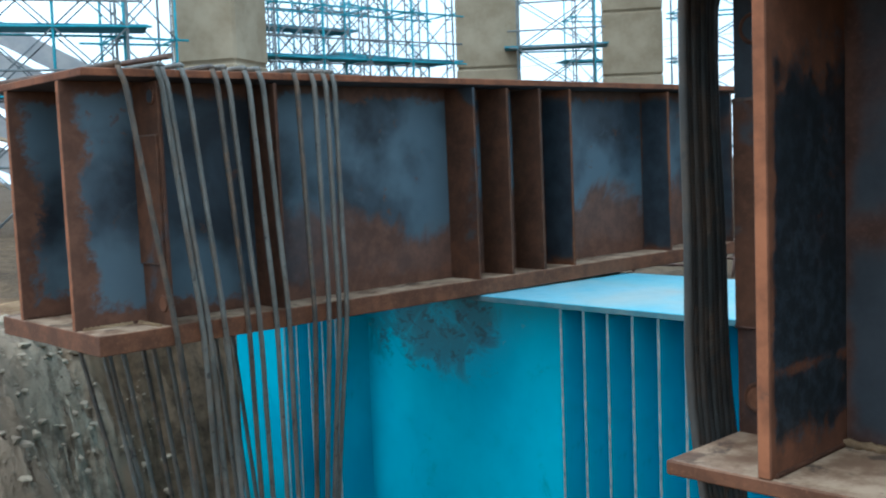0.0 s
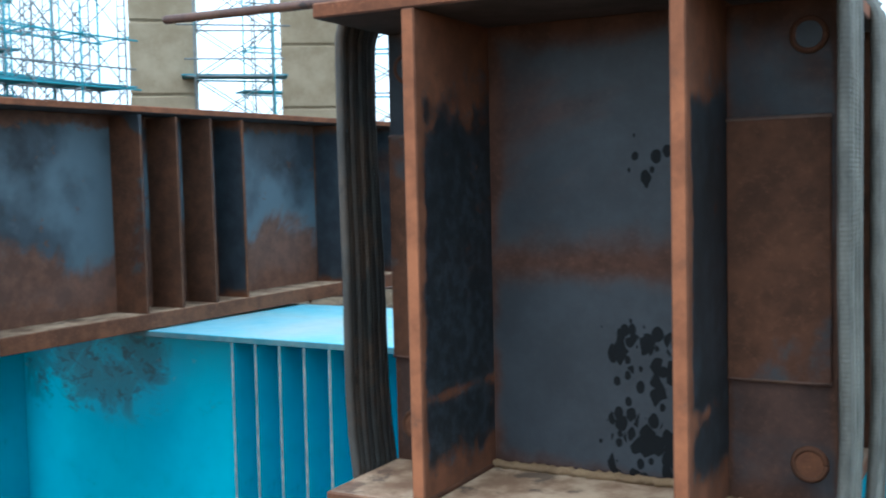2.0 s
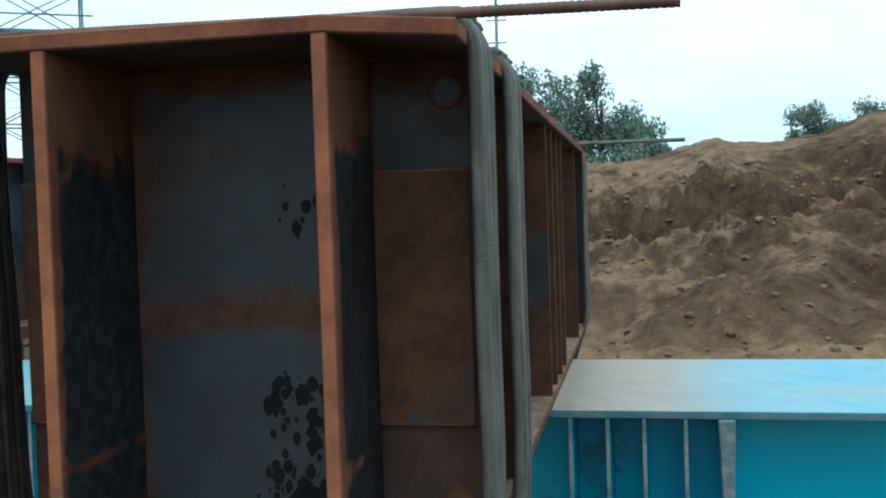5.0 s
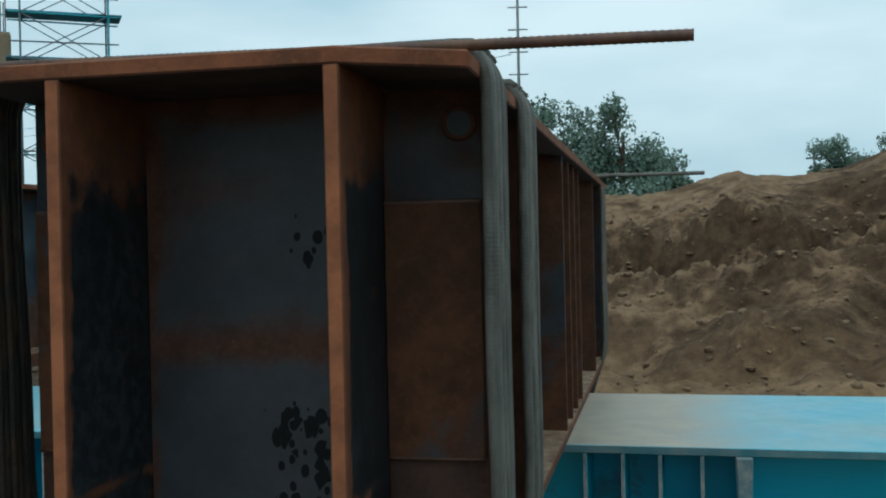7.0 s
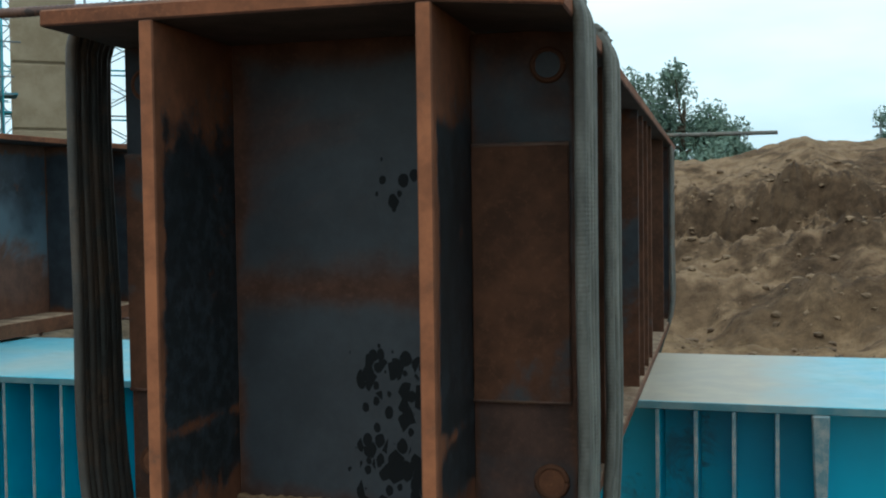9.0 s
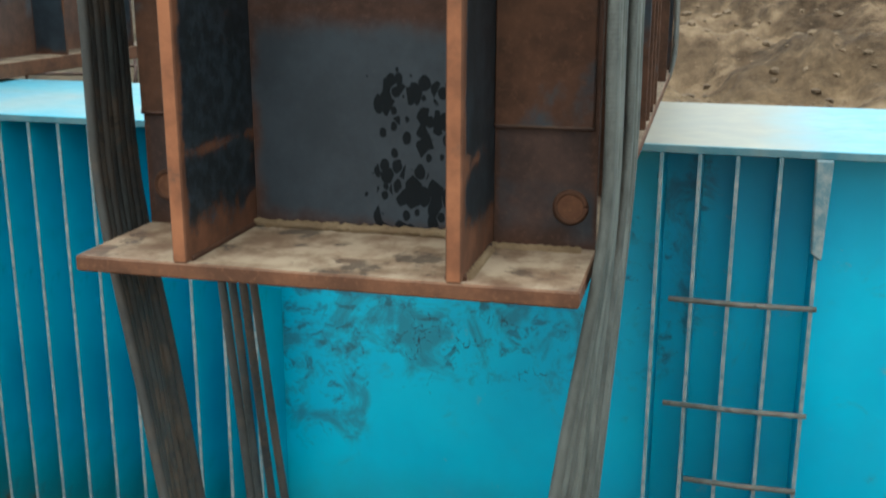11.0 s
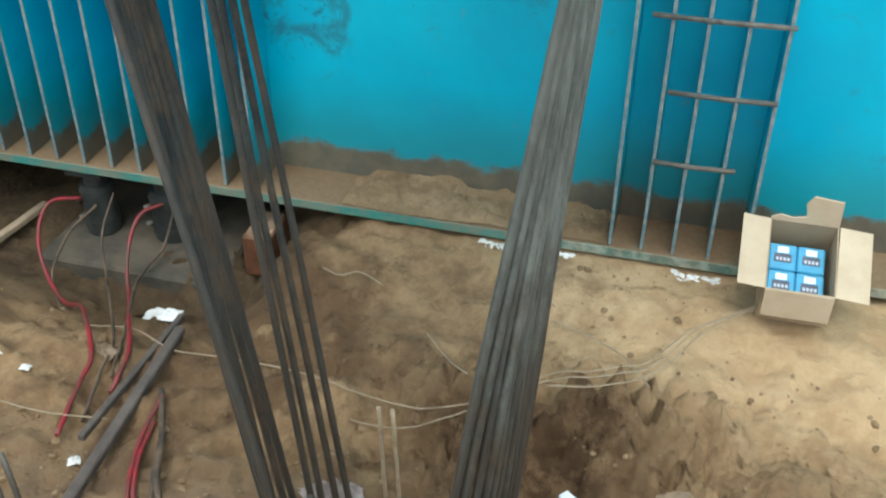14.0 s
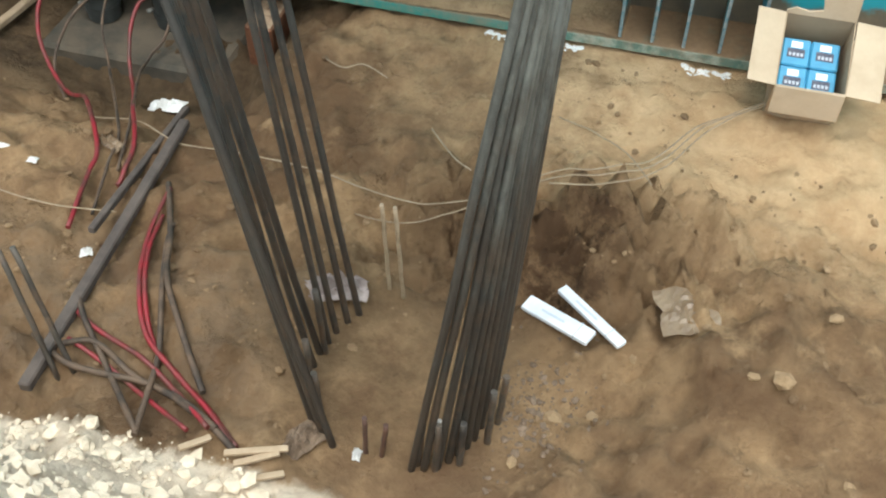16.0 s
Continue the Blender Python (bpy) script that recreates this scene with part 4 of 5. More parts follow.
def rod(name, a, b, r, mat, label, sag=0.0):
    a, b = Vector(a), Vector(b)
    n = int((b - a).length / 0.007)
    pts = [a.lerp(b, k / n) - Vector((0, 0, sag * 4 * (k / n) * (1 - k / n))) for k in range(n + 1)]
    return tagged(part(name, tube(pts, r, 8, rib=0.0016), mat, None, label), category="steel bar")


rod("loose_bar", (-1.36, 2.055, 4.047), (0.669, 2.075, 4.010), 0.0105, M_ROD, "rusty ribbed bar lying across the top flange with free ends")
rod("loose_bar", (-0.98, 6.50, 4.046), (0.72, 6.45, 4.034), 0.011, M_BAR_GREY, "grey ribbed bar lying across the beam's far end")
rod("loose_bar", (-4.62, 1.88, 4.068), (-3.35, 2.14, 4.088), 0.012, M_ROD, "rusty bar lying aslant on the far beam's top flange")


# ---- things in the pit ----
def pile_head(x, y, r, z):
    bm = cylinder(r, z - 0.5, z, 40, bevel=0.02)
    for v in bm.verts:
        v.co.x += 0.012 * noise.noise(v.co * 9)
        v.co.y += 0.012 * noise.noise(v.co * 9 + Vector((5, 0, 0)))
    ob = part("pile_head", bm, M_CONC_PILE, None, "round concrete pile head covered with tan clay")
    ob.location = (x, y, 0)
    return tagged(ob, category="pile")


pile_head(-0.12, 2.2, 0.34, 0.455)
pile_head(-4.09, 2.88, 0.38, 0.47)


def short_bar(a, b, r=0.009, mat=None, label="short rusty starter bar standing out of the pile"):
    a, b = Vector(a), Vector(b)
    return tagged(part("starter_bar", tube([a.lerp(b, k / 6) + Vector((0.002 * (k % 2), 0, 0)) for k in range(7)], r, 8), mat or M_ROD, None, label), category="steel bar", group="starter bars")


short_bar((-0.215, 1.93, 0.45), (-0.215, 1.95, 0.68), label="short starter bar with a rust-red tip")
short_bar((-0.165, 1.93, 0.45), (-0.145, 1.955, 0.66), label="short starter bar with a rust-red tip")
short_bar((-0.35, 2.62, 0.45), (-0.365, 2.62, 0.95), 0.008, M_WIRE, "thin pale starter bar standing in clay")
short_bar((-0.29, 2.60, 0.45), (-0.31, 2.60, 0.97), 0.008, M_WIRE, "thin pale starter bar standing in clay")
for ax, ay, bx, by, top in ((-0.045, 1.935, -0.02, 1.95, 0.76), (0.02, 1.93, 0.03, 1.95, 0.74), (0.09, 1.97, 0.10, 1.99, 0.72), (0.155, 2.08, 0.17, 2.09, 0.78), (0.17, 2.16, 0.19, 2.18, 0.75), (-0.37, 1.97, -0.39, 1.99, 0.80), (-0.44, 2.06, -0.455, 2.09, 0.82), (-0.48, 2.28, -0.49, 2.28, 0.84)):
    short_bar((ax, ay, 0.44), (bx, by, top), 0.0115, M_BAR, "dark starter bar lapped with the long bars")
short_bar((-1.31, 1.90, 0.50), (-1.45, 2.02, 1.02), 0.010, M_BAR, "rusty bar leaning out of the clay")
short_bar((-1.27, 1.94, 0.50), (-1.43, 2.06, 1.00), 0.010, M_BAR, "rusty bar leaning out of the clay")

# hydraulic jacks under the girder, on a slab
def jack(x, y, r, z0, z1, label):
    j = thing("hydraulic_jack", label, "jack", "jacks under the girder", pose(x, y, 0))
    part("cylinder", cylinder(r, z0, z1 - 0.11, 36, bevel=0.008), M_JACK, j)
    part("collar", cylinder(r * 1.07, z0 + 0.05, z0 + 0.09, 36, bevel=0.004), M_JACK, j)
    part("collar", cylinder(r * 1.05, z1 - 0.16, z1 - 0.125, 36, bevel=0.004), M_JACK, j)
    part("ram", cylinder(r * 0.7, z1 - 0.11, z1 - 0.03, 32, bevel=0.004), M_JACK, j)
    part("head_plate", box(-r * 1.2, r * 1.2, -r * 1.2, r * 1.2, z1 - 0.03, z1, 0.003), M_JACK, j)
    for zz in (z0 + 0.11, z1 - 0.19):
        nip = tube([(-r * 0.7, -r * 0.72, zz), (-r * 0.95, -r * 1.0, zz)], 0.012, 10)
        part("hose_coupling", nip, M_BAR_GREY, j)
    return j


SLAB_Z = 0.30
tagged(part("concrete_slab", box(-2.62, -1.62, 3.86, 4.75, SLAB_Z - 0.22, SLAB_Z, 0.02), M_SLAB, None, "grey-green concrete slab half buried under the jacks"), category="slab")
jack(-2.40, 4.17, 0.085, SLAB_Z, 0.700, "oily grey hydraulic jack standing under the blue girder")
jack(-2.02, 4.22, 0.10, SLAB_Z, 0.701, "dark hydraulic jack with hoses under the blue girder")
tagged(part("steel_block", box(-1.50, -1.36, 3.95, 4.2, 0.33, 0.56, 0.01, m=pose(0, 0, 0)), M_FLANGE, None, "rusty steel block beside the jack"), category="steel block")


def lay(pts, r, lift=0.0):
    """A line laid on the ground through (x, y) points; a third number lifts it above the ground."""
    q = np.array([tuple(p) for p in smooth([(p[0], p[1], p[2] if len(p) > 2 else lift) for p in pts], 9)])
    z = height(q[:, 0], q[:, 1])
    on = (q[:, 0] > -2.62) & (q[:, 0] < -1.62) & (q[:, 1] > 3.86)
    z = np.where(on, np.maximum(z, SLAB_Z), z)
    w = 7 if r < 0.006 else 4
    zp = np.pad(z, w, mode="edge")
    z = np.max([zp[i:i + len(z)] for i in range(2 * w + 1)], axis=0)
    z = np.convolve(np.pad(z, w, mode="edge"), np.ones(2 * w + 1) / (2 * w + 1), "valid")
    return [(x, y, h + r * 0.85 + max(0.0, l)) for (x, y, l), h in zip(q, z)]


def hose(pts, r, mat, label, name="hose", category="hose"):
    return tagged(part(name, tube(lay(pts, r), r * 0.86 if r > 0.006 else r, 8), mat, None, label), category=category)


RED_LABEL, BLACK_LABEL = "red hydraulic hose running over the clay", "muddy black hose lying on clay"
hose([(-2.45, 4.09, 0.22), (-2.56, 3.97, 0.24), (-2.54, 3.80, 0.12), (-2.36, 3.62, 0.02), (-2.076, 3.411), (-1.763, 3.021), (-1.699, 2.827), (-1.618, 2.53)], 0.012, M_RED, "red hydraulic hose curving out of the jack")
hose([(-2.00, 4.13, 0.24), (-2.08, 4.0, 0.22), (-2.06, 3.80, 0.08), (-1.895, 3.523), (-1.625, 3.089), (-1.574, 2.894), (-1.582, 2.836)], 0.012, M_RED, "red hydraulic hose hanging from the jack")
hose([(-2.26, 4.10, 0.28), (-2.25, 3.92, 0.14), (-2.13, 3.72, 0.03), (-1.76, 3.185), (-1.668, 2.944), (-1.592, 2.652)], 0.008, M_BLACK, "thin black hose from the jack")
hose([(-1.95, 4.12, 0.2), (-1.95, 3.97, 0.08), (-1.98, 3.76, 0.02), (-1.723, 3.215), (-1.607, 2.9)], 0.009, M_BLACK, "black hose from the jack over clay")
hose([(-2.36, 4.08, 0.2), (-2.42, 3.90, 0.14), (-2.42, 3.70, 0.05), (-2.30, 3.55, 0.01)], 0.009, M_BLACK, "black hose curling beside the jack")
hose([(-1.33, 2.83), (-1.307, 2.605), (-1.211, 2.338), (-1.094, 2.14), (-0.931, 2.024), (-0.78, 1.928), (-0.601, 1.798)], 0.011, M_RED, RED_LABEL)
hose([(-1.305, 2.70), (-1.28, 2.56), (-1.18, 2.32), (-1.065, 2.13), (-0.905, 2.01), (-0.76, 1.91), (-0.62, 1.80)], 0.011, M_RED, RED_LABEL)
hose([(-1.396, 2.17), (-1.27, 2.112), (-1.07, 2.044), (-0.9, 1.958), (-0.705, 1.818)], 0.011, M_RED, "muddy red hose among the black hoses")
hose([(-1.334, 2.037), (-1.193, 1.994), (-1.024, 1.925), (-0.772, 1.80)], 0.010, M_RED, "muddy red hose among the black hoses")
hose([(-1.352, 2.856), (-1.226, 2.612), (-1.11, 2.364), (-0.952, 2.152), (-0.792, 1.96)], 0.014, M_BLACK, BLACK_LABEL)
hose([(-1.24, 2.66), (-1.207, 2.548), (-1.071, 2.232), (-1.006, 2.046), (-0.93, 1.74)], 0.013, M_BLACK, BLACK_LABEL)
hose([(-1.414, 2.266), (-1.342, 2.152), (-1.158, 1.974), (-0.927, 1.75)], 0.013, M_BLACK, BLACK_LABEL)
hose([(-1.465, 2.027), (-1.307, 1.946), (-1.171, 1.939), (-0.966, 1.952), (-0.733, 1.849), (-0.603, 1.782)], 0.014, M_BLACK, BLACK_LABEL)
hose([(-1.40, 2.05), (-1.354, 1.997), (-1.242, 2.052), (-1.063, 1.971), (-0.891, 1.937), (-0.681, 1.826)], 0.013, M_BLACK, BLACK_LABEL)


def beam_on_ground(name, a, b, w, h, mat, label, category):
    t = np.linspace(0, 1, 30)
    g = height(a[0] + (b[0] - a[0]) * t, a[1] + (b[1] - a[1]) * t)
    slope, start = np.polyfit(t, g, 1)
    lift = float(np.percentile(g - (start + slope * t), 80))
    a, b = Vector((*a, start + lift)), Vector((*b, start + slope + lift))
    mid, d = (a + b) / 2, b - a
    m = Matrix.Translation(mid + Vector((0, 0, h / 2))) @ d.to_track_quat("X", "Z").to_matrix().to_4x4()
    bm = box(-d.length / 2, d.length / 2, -w / 2, w / 2, -h / 2, h / 2, min(w, h) * 0.15)
    for v in bm.verts:
        v.co.z += 0.004 * noise.noise(v.co * 6)
    ob = part(name, bm, mat, None, label)
    ob.matrix_world = m
    return tagged(ob, category=category)


beam_on_ground("timber_batten", (-1.49, 2.50), (-1.56, 3.42), 0.028, 0.03, M_DARKWOOD, "thin dark batten lying on the clay", "timber")
beam_on_ground("timber_batten", (-1.36, 1.80), (-1.47, 3.25), 0.045, 0.04, M_DARKWOOD, "dark muddy timber lying on the clay", "timber")
beam_on_ground("timber_batten", (-2.94, 3.80), (-2.87, 4.34), 0.045, 0.035, M_WOOD, "pale weathered timber batten lying on soil", "timber")
for a, b in (((-0.616, 1.747), (-0.43, 1.824)), ((-0.502, 1.69), (-0.416, 1.745)), ((-0.762, 1.725), (-0.689, 1.80)), ((-0.58, 1.73), (-0.45, 1.80))):
    beam_on_ground("wood_scrap", a, b, 0.022, 0.012, M_WOOD, "splintered pale scrap of wood at the rubble's foot", "wood scrap")


def cardboard_box():
    """An open box tilted towards the bank; local x across, y from front to back, z up its walls."""
    w, d, h, t = 0.268, 0.325, 0.27, 0.005
    m = pose(1.022, 3.80, 0.695, 0, 0, 1) @ pose(0, 0, 0, 26, 0, 0)
    b = thing("cardboard_box", "open brown cardboard box with torn flaps tilted on the clay", "box", m=m)
    part("bottom", box(-w / 2, w / 2, 0, d, 0, t, 0), M_CARD_IN, b)
    part("wall", box(-w / 2, w / 2, 0, t, t, h, 0.001), M_CARD, b)
    part("wall", box(-w / 2, w / 2, d - t, d, t, h, 0.001), M_CARD_IN, b)
    part("wall", box(-w / 2, -w / 2 + t, t, d - t, t, h, 0.001), M_CARD_IN, b)
    part("wall", box(w / 2 - t, w / 2, t, d - t, t, h, 0.001), M_CARD_IN, b)
    fl = box(-0.11, 0, 0, d, -t, 0, 0.001, m=pose(0, 0, 0, 0, 8, 0))
    bmesh.ops.translate(fl, vec=(-w / 2, 0, h), verts=fl.verts)
    part("flap", fl, M_CARD, b)
    fr = box(0, 0.13, 0, d, -t, 0, 0.001, m=pose(0, 0, 0, 0, 6, -1))
    bmesh.ops.translate(fr, vec=(w / 2, 0, h), verts=fr.verts)
    part("flap", fr, M_CARD, b)
    # the far flap stands up and is torn off over half of its width
    fb = bmesh.new()
    edge = [(-w / 2, 0), (w / 2, 0), (w / 2 - 0.005, 0.115), (0.012, 0.125), (-0.012, 0.085), (-0.004, 0.06), (0.0, 0.03), (-0.05, 0.018), (-0.1, 0.028), (-w / 2, 0.012)]
    lo = [fb.verts.new((x, 0.4 * z, z)) for x, z in edge]
    hi = [fb.verts.new((x, 0.4 * z + t, z)) for x, z in edge]
    fb.faces.new(lo), fb.faces.new(hi[::-1])
    for i in range(len(edge)):
        j = (i + 1) % len(edge)
        fb.faces.new((lo[j], lo[i], hi[i], hi[j]))
    bmesh.ops.recalc_face_normals(fb, faces=fb.faces)
    bmesh.ops.translate(fb, vec=(0, d - t, h), verts=fb.verts)
    part("flap", fb, M_CARD, b, "torn cardboard flap standing up")
    ff = box(-w / 2 + 0.002, w / 2 - 0.002, -t, 0, -0.135, 0, 0.001, m=pose(0, 0, 0, -22, 0, 0))
    bmesh.ops.translate(ff, vec=(0, -0.001, h), verts=ff.verts)
    part("flap", ff, M_CARD, b)
    for i in range(2):
        for k in range(2):
            g = thing("measuring_gauge", "light blue boxed gauge with white label lying in the cardboard box", "gauge", "gauges in the box",
                      m @ pose(-0.062 + 0.112 * i, 0.085 + 0.126 * k, t))
            part("case", box(-0.055, 0.055, -0.061, 0.061, 0, 0.165, 0.006), M_DEVICE, g)
            part("label", box(-0.022, 0.022, 0.018, 0.046, 0.165, 0.1665, 0.0), M_LABEL, g, "white label")
            part("dial", box(-0.034, 0.034, -0.026, 0.013, 0.165, 0.168, 0.001), M_DARK, g, "dark panel with a row of pale marks")
            for q in range(4):
                part("mark", box(-0.027 + 0.015 * q, -0.017 + 0.015 * q, -0.02, -0.006, 0.168, 0.1695, 0), M_PRINT, g)


cardboard_box()


def foam_strip(x, y, length, width, turn, label):
    z = gz(x, y) + 0.02
    s = thing("white_strip", label, "strip", "white strips on the clay", pose(x, y, z, 4, -3, turn))
    part("slab", box(-length / 2, length / 2, -width / 2, width / 2, -0.012, 0.008, 0.003), M_WHITE, s)
    part("band", box(length * 0.30, length * 0.315, -width / 2 - 0.001, width / 2 + 0.001, -0.013, 0.0095, 0), M_PRINT, s)
    part("print_bar", box(-length * 0.25, length * 0.1, -0.006, 0.004, 0.008, 0.009, 0), M_PRINT, s)


foam_strip(0.288, 2.585, 0.28, 0.066, -24, "flat white packaging strip with a grey band on clay")
foam_strip(0.398, 2.635, 0.33, 0.042, -40, "narrow white packaging strip with a grey band on clay")

# wires and litter
for k, pts in enumerate((
        [(0.93, 3.80, 0.05), (0.685, 3.564), (0.507, 3.146), (0.335, 3.035), (0.142, 3.037), (-0.096, 3.0), (-0.343, 2.952), (-0.592, 2.976), (-0.811, 3.028), (-1.25, 3.077), (-1.462, 3.129), (-1.704, 3.25), (-1.936, 3.258)],
        [(0.93, 3.81, 0.05), (0.665, 3.574), (0.48, 3.16), (0.31, 3.05), (0.12, 3.05), (-0.12, 2.93), (-0.36, 2.88), (-0.6, 2.95)],
        [(0.93, 3.82, 0.05), (0.70, 3.56), (0.53, 3.17), (0.36, 3.02), (0.15, 2.99)],
        [(0.51, 3.133), (0.382, 3.35), (0.24, 3.507), (0.084, 3.576)],
        [(-0.384, 3.302), (-0.253, 3.139), (-0.165, 3.079)],
        [(-0.987, 3.7), (-0.892, 3.667), (-0.813, 3.713), (-0.685, 3.65)],
        [(-2.25, 2.56, 0.03), (-2.025, 2.579, 0.02), (-1.778, 2.59, 0.02), (-1.466, 2.64, 0.02)])):
    hose(pts, 0.0028, M_WIRE, "thin pale wire trailing over the clay", "wire", "wire")


def crumple(name, x, y, sx, sy, sz, mat, label, category, seed, turn=0):
    bm = bmesh.new()
    bmesh.ops.create_grid(bm, x_segments=14, y_segments=14, size=1)
    for v in bm.verts:
        r = math.hypot(v.co.x, v.co.y)
        n = noise.noise(v.co * 2.6 + Vector((seed, 0, 0)))
        k = 1 - 0.28 * noise.noise(Vector((math.atan2(v.co.y, v.co.x) * 1.4, seed, 0)))
        v.co = Vector((v.co.x * sx * k, v.co.y * sy * k, sz * (0.45 + abs(n) * 1.3) * max(0.1, 1.1 - 0.7 * r)))
    bmesh.ops.solidify(bm, geom=bm.faces, thickness=0.003)
    ob = part(name, bm, mat, None, label)
    ob.matrix_world = pose(x, y, gz(x, y) + 0.004, 0, 0, turn)
    return tagged(ob, category=category)


crumple("rag", -0.53, 2.53, 0.12, 0.05, 0.12, M_BAG, "grimy grey-pink rag heaped beside the bars", "rag", 3, 15)
crumple("rag", -0.43, 1.90, 0.08, 0.05, 0.05, M_GRIT, "crumpled dark dirty film at the foot of the bars", "plastic film", 8, 60)
crumple("plastic_film", 0.717, 2.68, 0.10, 0.10, 0.02, M_PLASTIC, "dusty clear plastic sheet lying on clay", "plastic film", 5, 20)
crumple("plastic_scrap", -1.80, 3.64, 0.085, 0.045, 0.04, M_TRASH, "torn white plastic scrap on clay", "litter", 12, 10)
crumple("plastic_scrap", -1.718, 3.05, 0.03, 0.06, 0.05, M_PLASTIC, "crumpled clear wrapper on clay", "litter", 14, 70)
crumple("plastic_scrap", -2.12, 2.85, 0.05, 0.02, 0.02, M_TRASH, "small white scrap of plastic on clay", "litter", 16, 40)
crumple("plastic_scrap", -1.958, 2.843, 0.02, 0.015, 0.02, M_TRASH, "small white scrap of plastic on clay", "litter", 18)
crumple("label_tag", -1.52, 2.47, 0.022, 0.02, 0.03, M_TRASH, "white and red paper tag on the hoses", "litter", 22, 30)
crumple("plastic_scrap", -0.02, 2.10, 0.016, 0.018, 0.05, M_TRASH, "small white scrap among the bars", "litter", 24)
crumple("plastic_scrap", -0.235, 1.91, 0.014, 0.02, 0.05, M_TRASH, "small white scrap beside the starter bars", "litter", 26)

rng = random.Random(21)
for x, y, s in ((1.048, 2.42, 0.05), (1.2, 2.72, 0.03), (0.255, 2.022, 0.022), (1.19, 3.06, 0.02), (0.95, 2.40, 0.02), (1.3, 2.2, 0.03), (0.35, 2.25, 0.03)):
    bm = bmesh.new()
    rough_rock(bm, (0, 0, 0), s, rng, 0.8)
    ob = part("stone", bm, M_CLOD, None, "small tan lump of dried clay on the pit floor")
    ob.location = (x, y, gz(x, y) + s * 0.25)
    tagged(ob, category="stone", group="stones on the pit floor")
g = np.random.RandomState(31)
px, py = g.uniform(-3.2, 2.4, 1500), g.uniform(1.75, 4.0, 1500)
keep = (np.hypot(px + 0.12, py - 2.2) > 0.30) & ~((py > 3.55) & (((px > -2.75) & (px < -1.3)) | (px > 0.7)))
px, py = px[keep], py[keep]
strewn("pebbles", px, py, 0.005 + 0.016 * g.rand(len(px)) ** 4, 0.2, M_CLOD, "small clods and pebbles strewn over the clay", "pebbles", 32)
qx = g.uniform(-2.2, -0.15, 3000)
qy = g.uniform(1.0, 1.75, 3000) - 0.40 * np.clip(qx + 0.55, 0, 1)
strewn("rubble", qx, qy, 0.004 + 0.034 * g.rand(len(qx)) ** 5, -0.15, M_RUBBLE, "pale lime-coloured rubble on the edge of the pit", "rubble", 33)
hx, hy = g.uniform(-3.5, 6.0, 3600), g.uniform(6.6, 14.2, 3600)
strewn("heap_clods", hx, hy, 0.012 + 0.05 * g.rand(len(hx)) ** 5, 0.1, M_HEAPCLOD, "brown clods tumbled down the spoil heap", "soil clods", 34)
wx_, wy_ = g.uniform(-7.4, -4.4, 2600), g.uniform(1.2, 4.0, 2600)
strewn("bank_stones", wx_, wy_, 0.010 + 0.05 * g.rand(len(wx_)) ** 5, 0.1, M_BANK, "pale and dark lumps sticking out of the cut bank", "stones", 35)

lx_, ly_ = g.uniform(-0.35, 0.75, 420), 4.045 - np.abs(g.normal(0, 0.018, 420))
clump = fbm(lx_, ly_ * 0, 3.0, 3, 57) > -0.05
strewn("lime_crumbs", lx_[clump], ly_[clump], 0.004 + 0.010 * g.rand(int(clump.sum())) ** 2, 0.1, M_TRASH, "white lime crumbs on the clay along the girder's bottom flange", "lime crumbs", 37)
vx, vy = g.normal(0.30, 0.10, 260), g.normal(2.25, 0.14, 260)
strewn("gravel", vx, vy, 0.005 + 0.012 * g.rand(260) ** 3, 0.0, M_GRIT, "dark grey-brown gravel beside the pile", "gravel", 36)


# ---- the distance: piers, scaffolds, trees, mast ----
def pier(x, y, w, h, turn, label):
    p = thing("concrete_pier", label, "pier", "bridge piers", pose(x, y, 0, 0, 0, turn))
    z = gz(x, y) - 0.3
    for k in range(4):
        z0, z1 = z + (h + 0.3) * k / 4, z + (h + 0.3) * (k + 1) / 4
        part("lift", box(-w / 2, w / 2, -w / 2, w / 2, z0, z1 - 0.02, 0.06), M_CONC, p)
        part("joint", box(-w / 2 + 0.03, w / 2 - 0.03, -w / 2 + 0.03, w / 2 - 0.03, z1 - 0.02, z1, 0), M_CONC, p)
    for a in range(10):
        u = -w / 2 + 0.15 + (w - 0.3) * a / 9
        for s in (-1, 1):
            part("starter_bar", tube([(u, s * (w / 2 - 0.15), z + h + 0.2), (u, s * (w / 2 - 0.15), z + h + 1.6)], 0.02, 5), M_ROD, p)
    return p


